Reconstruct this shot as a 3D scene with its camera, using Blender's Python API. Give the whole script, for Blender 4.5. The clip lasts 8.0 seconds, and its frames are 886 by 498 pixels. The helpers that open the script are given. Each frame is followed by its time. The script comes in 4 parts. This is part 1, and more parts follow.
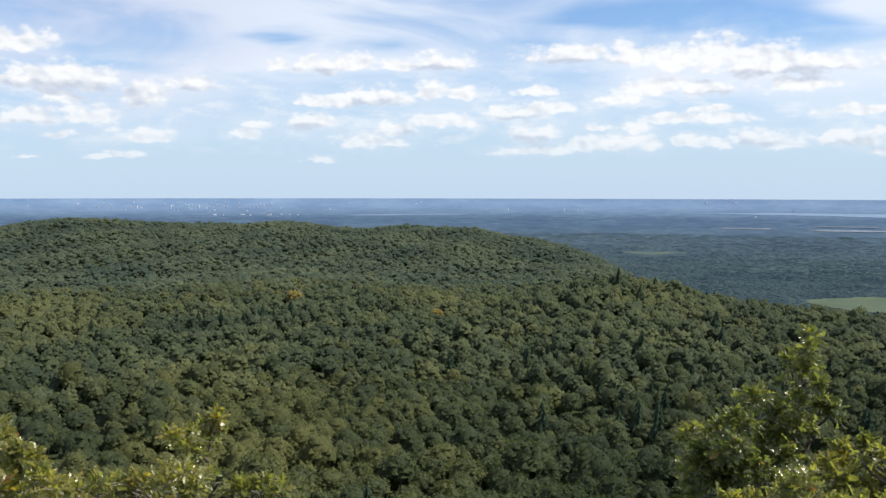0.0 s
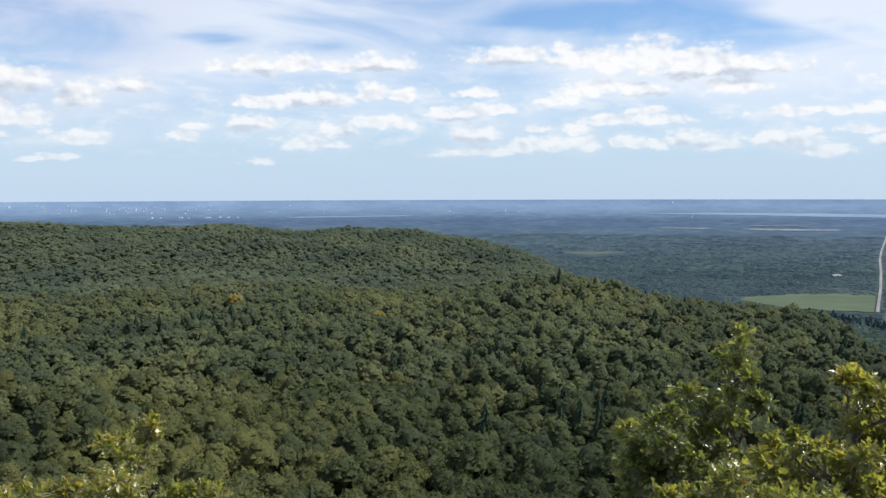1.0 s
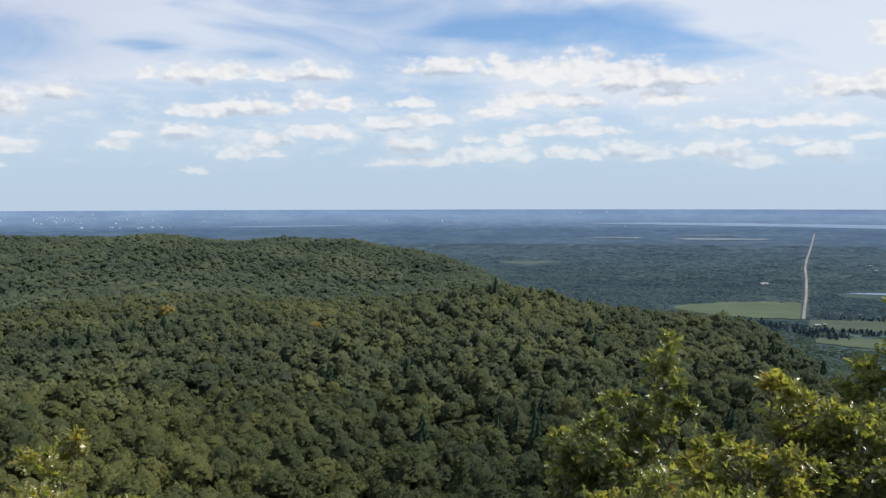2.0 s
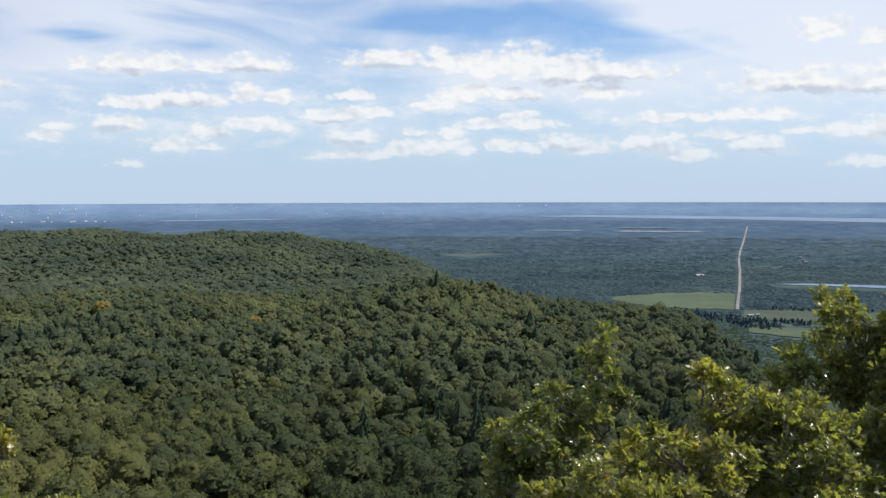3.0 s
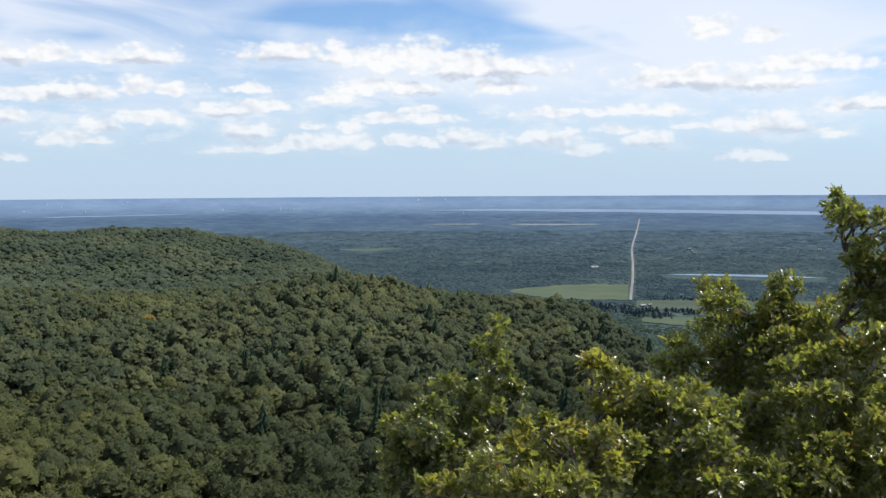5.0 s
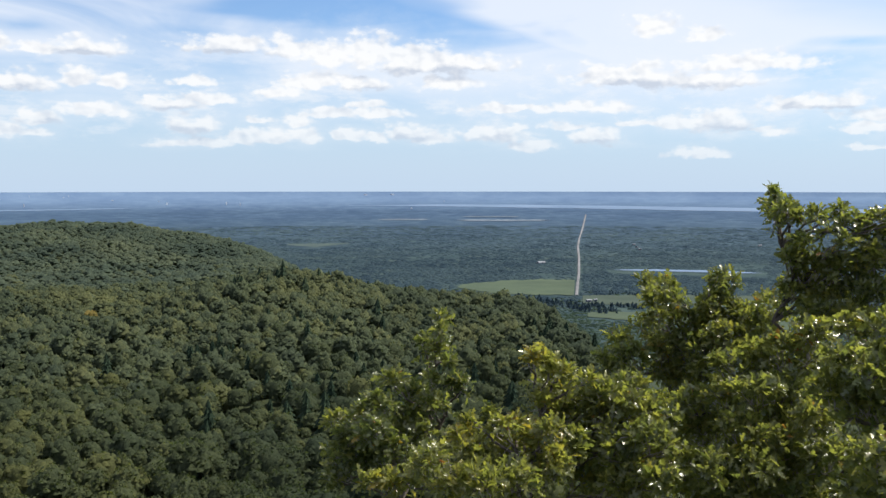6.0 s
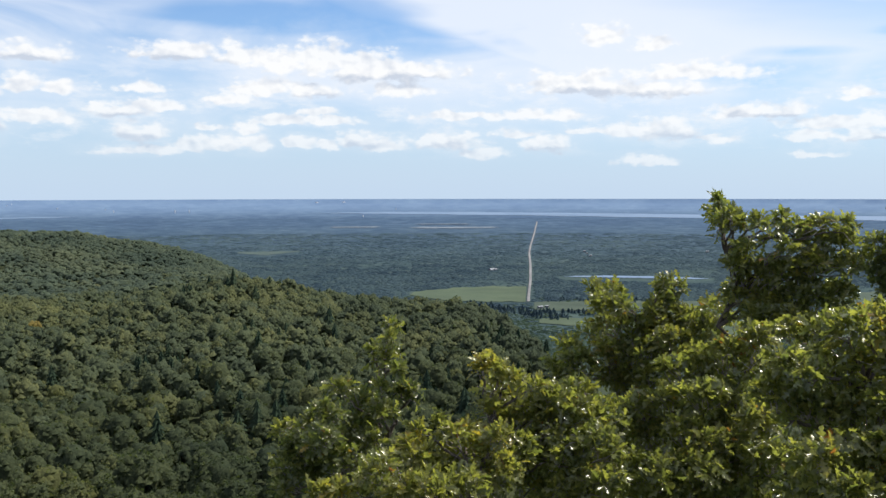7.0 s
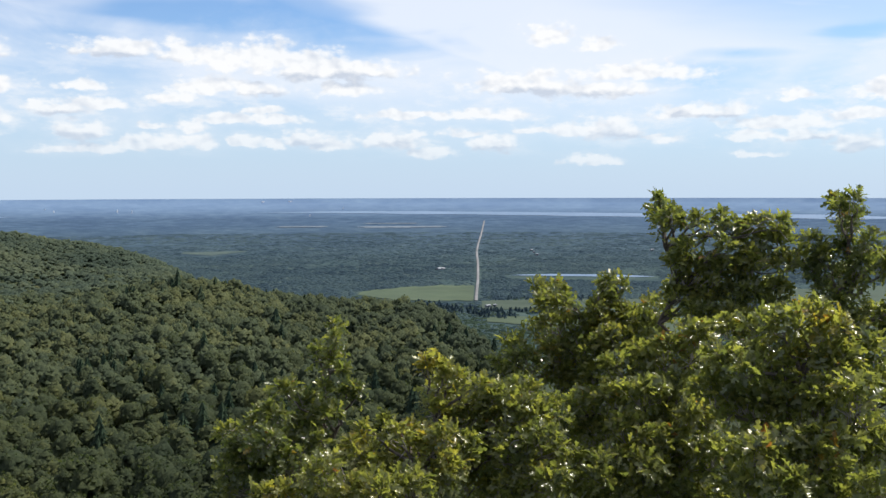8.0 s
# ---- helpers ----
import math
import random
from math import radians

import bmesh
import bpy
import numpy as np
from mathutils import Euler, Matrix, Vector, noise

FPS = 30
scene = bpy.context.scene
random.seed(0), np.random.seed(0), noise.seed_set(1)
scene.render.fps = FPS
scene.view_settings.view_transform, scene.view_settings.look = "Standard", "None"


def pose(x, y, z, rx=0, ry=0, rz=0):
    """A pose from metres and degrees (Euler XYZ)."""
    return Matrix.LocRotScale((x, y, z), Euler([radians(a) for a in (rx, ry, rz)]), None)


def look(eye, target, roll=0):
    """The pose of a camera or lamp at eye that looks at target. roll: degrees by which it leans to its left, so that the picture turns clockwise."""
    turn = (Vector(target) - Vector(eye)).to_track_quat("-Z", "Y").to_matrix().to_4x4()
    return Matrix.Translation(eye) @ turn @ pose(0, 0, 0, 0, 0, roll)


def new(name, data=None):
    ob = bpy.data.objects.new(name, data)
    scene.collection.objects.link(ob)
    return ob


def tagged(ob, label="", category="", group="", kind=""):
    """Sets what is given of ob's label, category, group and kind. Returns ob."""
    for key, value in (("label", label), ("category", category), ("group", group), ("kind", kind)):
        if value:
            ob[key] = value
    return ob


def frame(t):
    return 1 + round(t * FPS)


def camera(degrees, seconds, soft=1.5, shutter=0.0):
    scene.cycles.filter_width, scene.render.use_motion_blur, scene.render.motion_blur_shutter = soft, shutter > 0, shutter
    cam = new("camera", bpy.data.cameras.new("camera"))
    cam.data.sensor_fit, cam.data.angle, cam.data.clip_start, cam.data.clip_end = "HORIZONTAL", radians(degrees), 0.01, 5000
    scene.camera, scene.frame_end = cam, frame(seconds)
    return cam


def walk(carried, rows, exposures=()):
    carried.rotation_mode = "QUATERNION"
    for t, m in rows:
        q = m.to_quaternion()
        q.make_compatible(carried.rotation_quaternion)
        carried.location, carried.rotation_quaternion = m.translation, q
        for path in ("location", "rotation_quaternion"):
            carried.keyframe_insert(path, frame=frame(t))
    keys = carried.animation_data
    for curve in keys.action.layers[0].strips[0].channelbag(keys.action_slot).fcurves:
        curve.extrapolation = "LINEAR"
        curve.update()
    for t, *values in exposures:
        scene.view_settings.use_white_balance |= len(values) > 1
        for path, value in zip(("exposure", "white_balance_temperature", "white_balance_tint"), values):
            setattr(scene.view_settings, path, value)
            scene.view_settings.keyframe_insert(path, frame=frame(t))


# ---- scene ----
# ---------------------------------------------------------------- camera and walk
cam = camera(50.7, 8.0, soft=1.5)
EYE = 1.6
ARM = 0.5          # the camera is held out and swung round the viewer
TURNS = [          # seconds, yaw, pitch, roll
    (0.0, 0.00, -3.64, -0.10), (0.5, -1.60, -3.50, 0.04), (1.0, -3.58, -3.55, 0.18), (1.5, -5.53, -3.06, 0.15),
    (2.0, -7.45, -2.96, 0.10), (3.5, -12.67, -3.65, 0.15), (4.0, -14.08, -3.72, 0.16), (4.5, -15.56, -3.62, 0.36),
    (6.0, -20.43, -4.06, 0.00), (6.5, -21.68, -3.69, 0.12), (7.0, -23.38, -3.61, 0.08), (7.5, -25.04, -3.75, 0.08),
    (8.0, -26.59, -3.66, 0.13),
]
walk(cam, [(t, pose(-ARM * math.sin(radians(yaw)), ARM * (math.cos(radians(yaw)) - 1), EYE, 90 + pitch, roll, yaw))
           for t, yaw, pitch, roll in TURNS],
     [(0.0, 0.45), (0.8, 0.45), (1.5, 0.29), (2.0, 0.26), (2.6, 0.31), (3.5, 0.37), (4.5, 0.40), (6.0, 0.44), (8.0, 0.44)])

# ---------------------------------------------------------------- light
SUN_AZ, SUN_EL = 94.0, 51.0
sun = new("sun", bpy.data.lights.new("sun", "SUN"))
sun.data.energy, sun.data.angle, sun.data.color = 5.0, radians(0.6), (1.0, 0.93, 0.80)
sun.matrix_world = look((math.sin(radians(SUN_AZ)) * math.cos(radians(SUN_EL)) * 100,
                         math.cos(radians(SUN_AZ)) * math.cos(radians(SUN_EL)) * 100,
                         math.sin(radians(SUN_EL)) * 100), (0, 0, 0))

world = bpy.data.worlds.new("sky")
scene.world = world
world.use_nodes = True
wt = world.node_tree
wt.nodes.clear()


def wnode(kind, *links, **values):
    """A node of the sky; links are the sockets or numbers of its inputs in order."""
    n = wt.nodes.new(kind)
    for k, v in values.items():
        setattr(n, k, v)
    for i, s in enumerate(links):
        if s is None:
            continue
        if hasattr(s, "is_output"):
            wt.links.new(s, n.inputs[i])
        else:
            n.inputs[i].default_value = s
    return n


def wmath(op, a, b=0.0, c=0.0, clamp=False):
    return wnode("ShaderNodeMath", a, b, c, operation=op, use_clamp=clamp).outputs[0]


def wstep(x, lo, hi):
    n = wnode("ShaderNodeMapRange", x, lo, hi, 0.0, 1.0, interpolation_type="SMOOTHSTEP")
    return n.outputs[0]


def wmix(f, a, b):
    n = wt.nodes.new("ShaderNodeMix")
    n.data_type = "RGBA"
    for sock, v in ((n.inputs[0], f), (n.inputs[6], a), (n.inputs[7], b)):
        if hasattr(v, "is_output"):
            wt.links.new(v, sock)
        else:
            sock.default_value = v
    return n.outputs[2]


sky = wnode("ShaderNodeTexSky", sky_type="NISHITA", sun_disc=False, sun_elevation=radians(SUN_EL),
            sun_rotation=radians(SUN_AZ), altitude=300.0, air_density=1.0, dust_density=0.4, ozone_density=2.0)
SKY = 0.092
way = wnode("ShaderNodeTexCoord").outputs["Generated"]
sep = wnode("ShaderNodeSeparateXYZ", way)
az = wmath("MULTIPLY", wmath("ARCTAN2", sep.outputs[0], sep.outputs[1]), 57.2958)
el = wmath("MULTIPLY", wmath("ARCSINE", sep.outputs[2]), 57.2958)
flat = wnode("ShaderNodeCombineXYZ", az, el, 0.0).outputs[0]


def wnoise(scale, detail, rough, stretch=(1.0, 1.0), shift=0.0, warp=0.0):
    p = wnode("ShaderNodeVectorMath", flat, (stretch[0], stretch[1], 1.0), operation="MULTIPLY").outputs[0]
    p = wnode("ShaderNodeVectorMath", p, (shift, shift * 0.7, 0.0), operation="ADD").outputs[0]
    n = wnode("ShaderNodeTexNoise", noise_dimensions="2D")
    wt.links.new(p, n.inputs["Vector"])
    n.inputs["Scale"].default_value, n.inputs["Detail"].default_value = scale, detail
    n.inputs["Roughness"].default_value, n.inputs["Distortion"].default_value = rough, warp
    return n


# small wobble that gives the cumulus its cauliflower edge
edge = wnoise(1.05, 5.0, 0.54, (0.65, 1.35), 3.1)
edge_value = wmath("SUBTRACT", edge.outputs[0], 0.5)
curl = wnode("ShaderNodeVectorMath", edge.outputs[1], (0.5, 0.5, 0.5), operation="SUBTRACT").outputs[0]
curl = wnode("ShaderNodeVectorMath", curl, (1.3, 0.6, 0.0), operation="MULTIPLY").outputs[0]
bent = wnode("ShaderNodeVectorMath", flat, curl, operation="ADD").outputs[0]

puffs, bases = [], []


def cloud(a, e, w, h, dark=True):
    """One cumulus: its bearing and height over the horizon in degrees, half its width and half its height."""
    p = wnode("ShaderNodeVectorMath", bent, (a, e, 0.0), operation="SUBTRACT").outputs[0]
    p = wnode("ShaderNodeVectorMath", p, (0.80 / w, 0.72 / h, 0.0), operation="MULTIPLY").outputs[0]
    q = wnode("ShaderNodeVectorMath", p, operation="ABSOLUTE").outputs[0]
    q = wnode("ShaderNodeVectorMath", q, (0.0, -0.45, 0.0), operation="MULTIPLY").outputs[0]
    q = wnode("ShaderNodeVectorMath", p, (1.0, 1.45, 0.0), q, operation="MULTIPLY_ADD").outputs[0]
    puffs.append(wnode("ShaderNodeVectorMath", q, operation="LENGTH").outputs["Value"])
    if dark:
        s = wnode("ShaderNodeVectorMath", p, (-0.08, 0.5, 0.0), operation="ADD").outputs[0]
        s = wnode("ShaderNodeVectorMath", s, (0.92, 1.75, 0.0), operation="MULTIPLY").outputs[0]
        bases.append(wnode("ShaderNodeVectorMath", s, operation="LENGTH").outputs["Value"])


cloud(-22.1, 6.05, 3.17, 0.72)
cloud(-22.3, 5.14, 1.18, 0.44, False)
cloud(-17.8, 5.26, 1.35, 0.74)
cloud(-14.8, 6.07, 1.40, 0.52)
cloud(-23.6, 3.86, 1.62, 0.55)
cloud(-20.7, 4.09, 1.52, 0.54, False)
cloud(-22.1, 3.09, 0.59, 0.17, False)
cloud(-17.8, 2.97, 1.67, 0.42, False)
cloud(-23.8, 1.82, 0.58, 0.14, False)
cloud(-20.0, 1.85, 0.72, 0.18, False)
cloud(-18.4, 2.00, 0.93, 0.21, False)
cloud(-24.0, 7.98, 1.64, 0.64, False)
cloud(-10.0, 7.29, 0.70, 0.31, False)
cloud(-7.4, 7.27, 1.23, 0.53)
cloud(-5.3, 7.48, 1.32, 0.51, False)
cloud(-3.0, 7.34, 1.42, 0.38, False)
cloud(0.0, 7.54, 1.61, 0.57)
cloud(-6.6, 5.24, 1.61, 0.44, False)
cloud(-3.9, 5.44, 1.74, 0.54)
cloud(-0.6, 5.81, 0.84, 0.56, False)
cloud(1.1, 5.63, 0.89, 0.44, False)
cloud(-11.9, 3.16, 0.81, 0.33, False)
cloud(-11.0, 3.88, 0.81, 0.30, False)
cloud(-7.9, 3.95, 1.43, 0.54)
cloud(-5.0, 2.84, 1.37, 0.46, False)
cloud(-3.0, 2.75, 0.74, 0.32, False)
cloud(-7.5, 1.73, 0.71, 0.19, False)
cloud(-2.6, 3.50, 1.03, 0.49)
cloud(-0.1, 4.03, 1.99, 0.44, False)
cloud(7.7, 7.91, 2.27, 0.56)
cloud(11.2, 7.87, 1.45, 0.65, False)
cloud(13.5, 7.36, 1.78, 0.71, False)
cloud(15.8, 7.67, 1.98, 0.96, False)
cloud(18.8, 7.39, 1.99, 0.79, False)
cloud(19.8, 6.96, 4.09, 0.61)
cloud(12.5, 5.93, 1.83, 0.54, False)
cloud(15.1, 5.85, 1.79, 0.42)
cloud(10.6, 5.33, 1.24, 0.32, False)
cloud(5.4, 5.81, 1.53, 0.37, False)
cloud(4.5, 4.50, 1.57, 0.47)
cloud(6.5, 4.80, 1.49, 0.37, False)
cloud(5.6, 3.28, 1.45, 0.54)
cloud(5.7, 2.28, 2.11, 0.32, False)
cloud(9.3, 2.58, 1.64, 0.54, False)
cloud(9.5, 3.64, 0.94, 0.25, False)
cloud(15.9, 4.67, 1.02, 0.24, False)
cloud(13.6, 4.09, 1.74, 0.35, False)
cloud(16.5, 4.09, 1.80, 0.33, False)
cloud(20.8, 5.91, 1.65, 0.46, False)
cloud(11.6, 3.57, 0.73, 0.37, False)
cloud(12.2, 2.71, 0.89, 0.55, False)
cloud(14.8, 2.76, 0.95, 0.41, False)
cloud(16.5, 2.62, 0.46, 0.33, False)
cloud(18.3, 2.94, 1.12, 0.50)
cloud(19.9, 2.64, 1.22, 0.48, False)
cloud(24.0, 4.44, 2.31, 0.25, False)
cloud(28.7, 4.38, 2.61, 0.37, False)
cloud(23.6, 2.81, 1.55, 0.56)
cloud(25.9, 2.12, 1.28, 0.46, False)
cloud(24.9, 3.32, 0.58, 0.26, False)
cloud(27.8, 3.31, 1.19, 0.26, False)
cloud(29.7, 2.64, 1.27, 0.48)
cloud(32.2, 3.47, 1.31, 0.27, False)
cloud(34.4, 3.39, 1.27, 0.44, False)
cloud(36.7, 3.44, 1.78, 0.65)
cloud(35.6, 1.63, 1.55, 0.32, False)
cloud(31.4, 6.16, 3.05, 0.69)
cloud(35.1, 5.84, 3.42, 0.52)
cloud(38.2, 6.75, 3.48, 0.52, False)
cloud(33.0, 8.99, 1.18, 0.64, False)
cloud(36.0, 8.48, 1.07, 0.42, False)
cloud(41.9, 4.43, 2.72, 0.46)
cloud(46.6, 3.67, 2.88, 0.42, False)
cloud(50.4, 4.07, 2.38, 0.30, False)
cloud(47.2, 5.22, 1.26, 0.30, False)
cloud(51.4, 5.22, 1.30, 0.58, False)
cloud(44.7, 3.02, 1.20, 0.34, False)
cloud(47.9, 2.92, 1.45, 0.37)
cloud(39.9, 2.85, 0.93, 0.33, False)
cloud(45.2, 1.95, 1.24, 0.23, False)
cloud(50.4, 2.47, 1.23, 0.53)


def lowest(fields):
    while len(fields) > 1:
        fields = [wmath("MINIMUM", *fields[i:i + 2]) if i + 1 < len(fields) else fields[i] for i in range(0, len(fields), 2)]
    return fields[0]


def billows(shift):
    """Round heaps of a cumulus: near 0 on each top, growing to the creases between them."""
    p = wnode("ShaderNodeVectorMath", flat, (1.0, 1.35, 1.0), operation="MULTIPLY").outputs[0]
    p = wnode("ShaderNodeVectorMath", p, (shift[0], shift[1], 0.0), operation="ADD").outputs[0]
    p = wnode("ShaderNodeVectorMath", p, wnode("ShaderNodeVectorMath", curl, (0.35, 0.35, 0.0), operation="MULTIPLY").outputs[0], operation="ADD").outputs[0]
    n = wnode("ShaderNodeTexVoronoi", voronoi_dimensions="2D", feature="SMOOTH_F1")
    wt.links.new(p, n.inputs["Vector"])
    for k, v in (("Scale", 0.85), ("Detail", 1.5), ("Roughness", 0.55), ("Lacunarity", 2.3), ("Smoothness", 0.35)):
        n.inputs[k].default_value = v
    return n.outputs["Distance"]


heap = billows((7.0, 2.0))
near_puff = wmath("SUBTRACT", lowest(puffs), wmath("MULTIPLY", edge_value, 1.35))
near_puff = wmath("ADD", near_puff, wmath("MULTIPLY_ADD", heap, 0.5, -0.40))
puff_mask = wmath("SUBTRACT", 1.0, wstep(near_puff, 0.50, 1.14))
base_mask = wmath("SUBTRACT", 1.0, wstep(wmath("SUBTRACT", lowest(bases), wmath("MULTIPLY", edge_value, 1.2)), 0.3, 1.25))

# small fair-weather clouds everywhere else on the sky
rest = wnoise(0.16, 7.0, 0.6, (1.0, 2.2), 11.0)
seen = wmath("MULTIPLY", wstep(az, -34.0, -28.0), wmath("SUBTRACT", 1.0, wstep(az, 53.0, 60.0)))
rest_mask = wmath("MULTIPLY", wstep(rest.outputs[0], 0.54, 0.66), wmath("SUBTRACT", 1.0, seen))
low = wnoise(0.45, 6.0, 0.62, (0.7, 2.0), 31.0)
low_mask = wmath("MULTIPLY", wstep(low.outputs[0], 0.47, 0.70), wmath("MULTIPLY", wstep(el, 1.2, 3.0), wmath("SUBTRACT", 1.0, wstep(el, 5.0, 9.0))))
rest_mask = wmath("MAXIMUM", rest_mask, wmath("MULTIPLY", low_mask, 0.5))
rest_mask = wmath("MULTIPLY", rest_mask, wstep(el, 1.0, 4.0))

# high thin veil, drawn out along the wind, with a few blue windows in it
veil = wnoise(0.085, 5.0, 0.55, (0.75, 2.6), 5.2, 0.6)
wisp = wnoise(0.3, 3.0, 0.5, (0.35, 1.6), 21.0, 0.3)
windows = []
for a, e, w, h, thin in ((-10.50, 8.83, 5.26, 0.93, 0.45), (-3.60, 8.64, 4.49, 0.76, 0.3), (12.10, 10.10, 5.20, 1.10, 0),
                         (19.30, 8.96, 6.35, 1.70, 0), (-19.40, 7.16, 4.52, 0.60, 0.3), (-21.40, 7.89, 5.54, 0.89, 0.6),
                         (5.50, 8.80, 3.54, 0.57, 0.4), (16.20, 10.06, 8.85, 1.57, 0), (20.70, 8.65, 5.94, 1.10, 0.05),
                         (42.20, 6.37, 5.24, 1.67, 0.15), (48.80, 5.49, 4.37, 1.62, 0.1), (43.70, 7.80, 4.12, 0.68, 0.3),
                         (50.30, 8.72, 3.15, 0.70, 0.1)):
    p = wnode("ShaderNodeVectorMath", wnode("ShaderNodeCombineXYZ", az, el, 0.0).outputs[0], (a, e, 0.0), operation="SUBTRACT").outputs[0]
    p = wnode("ShaderNodeVectorMath", p, (1.0 / w, 1.0 / h, 0.0), operation="MULTIPLY").outputs[0]
    windows.append(wmath("ADD", wnode("ShaderNodeVectorMath", p, operation="LENGTH").outputs["Value"], thin))
gap = wmath("SUBTRACT", 1.0, wstep(wmath("SUBTRACT", lowest(windows), wmath("MULTIPLY", wmath("SUBTRACT", wisp.outputs[0], 0.5), 2.2)), 0.25, 1.25))
veil_mask = wmath("MULTIPLY", wstep(wmath("ADD", veil.outputs[0], wmath("MULTIPLY", wisp.outputs[0], 0.35)), 0.42, 0.80), 0.85)
veil_mask = wmath("ADD", wmath("MULTIPLY", veil_mask, 0.66), 0.25)
veil_mask = wmath("MULTIPLY", veil_mask, wmath("SUBTRACT", 1.0, wmath("MULTIPLY", gap, 0.92)))
veil_mask = wmath("MULTIPLY", veil_mask, wstep(el, 1.5, 7.5), clamp=True)

slant = wmath("ADD", el, wmath("MULTIPLY", wmath("SUBTRACT", az, 16.0), 0.327))
slant = wmath("ADD", slant, wmath("MULTIPLY", wmath("SUBTRACT", wisp.outputs[0], 0.5), 1.5))
sheet = wmath("MULTIPLY", wstep(slant, 11.0, 12.1), wmath("SUBTRACT", 1.0, wmath("MULTIPLY", wstep(slant, 16.5, 21.0), 0.6)))
sheet = wmath("MULTIPLY", wmath("MULTIPLY", sheet, wstep(az, 8.0, 15.0)), wstep(el, 2.5, 7.0))
veil_mask = wmath("MAXIMUM", veil_mask, wmath("MULTIPLY", wmath("MULTIPLY", sheet, 0.86), wmath("SUBTRACT", 1.0, wmath("MULTIPLY", gap, 0.8))))
air = wnode("ShaderNodeVectorMath", sky.outputs[0], (SKY * 0.76, SKY * 0.955, SKY * 1.18), operation="MULTIPLY").outputs[0]
mist = wmath("SUBTRACT", 1.0, wstep(el, -1.0, 11.0))
air = wmix(wmath("MULTIPLY", mist, 0.9), air, (0.42, 0.525, 0.665, 1))
veil_body = wmix(wstep(wmath("ADD", az, wmath("MULTIPLY", wisp.outputs[0], 9.0)), -20.0, 0.0), (0.555, 0.575, 0.675, 1), (0.645, 0.685, 0.755, 1))
paint = wmix(veil_mask, air, veil_body)
paint = wmix(rest_mask, paint, (0.68, 0.70, 0.73, 1))
# the side of each billow turned to the sun is brighter
lee = wnode("ShaderNodeVectorMath", flat, (1.0, 1.25, 1.0), operation="MULTIPLY").outputs[0]
lee = wnode("ShaderNodeVectorMath", lee, (3.1 + 0.25, 3.1 * 0.7 + 0.42, 0.0), operation="ADD").outputs[0]
lee_noise = wnode("ShaderNodeTexNoise", noise_dimensions="2D")
wt.links.new(lee, lee_noise.inputs["Vector"])
lee_noise.inputs["Scale"].default_value, lee_noise.inputs["Detail"].default_value, lee_noise.inputs["Roughness"].default_value = 0.75, 1.6, 0.5
lit_noise = wnoise(0.75, 1.6, 0.5, (1.0, 1.25), 3.1)
relief = wmath("SUBTRACT", lee_noise.outputs[0], lit_noise.outputs[0])
relief = wmath("ADD", relief, wmath("MULTIPLY", wmath("SUBTRACT", heap, billows((7.14, 2.3))), 0.35))
shade = wmath("ADD", wmath("MULTIPLY", base_mask, 0.95), wmath("MULTIPLY_ADD", relief, 1.35, 0.06), clamp=True)
body = wmix(shade, (0.745, 0.745, 0.745, 1), (0.44, 0.485, 0.565, 1))
skirt = wmath("SUBTRACT", 1.0, wstep(near_puff, 0.7, 2.4))
paint = wmix(wmath("MULTIPLY", skirt, wmath("MULTIPLY", wstep(el, 1.0, 4.0), 0.18)), paint, (0.66, 0.69, 0.73, 1))
paint = wmix(wmath("MULTIPLY", puff_mask, wmath("MULTIPLY_ADD", wstep(el, 1.0, 6.5), 0.36, 0.52)), paint, body)
back = wnode("ShaderNodeBackground", paint, 1.0)
wt.links.new(back.outputs[0], wnode("ShaderNodeOutputWorld").inputs[0])


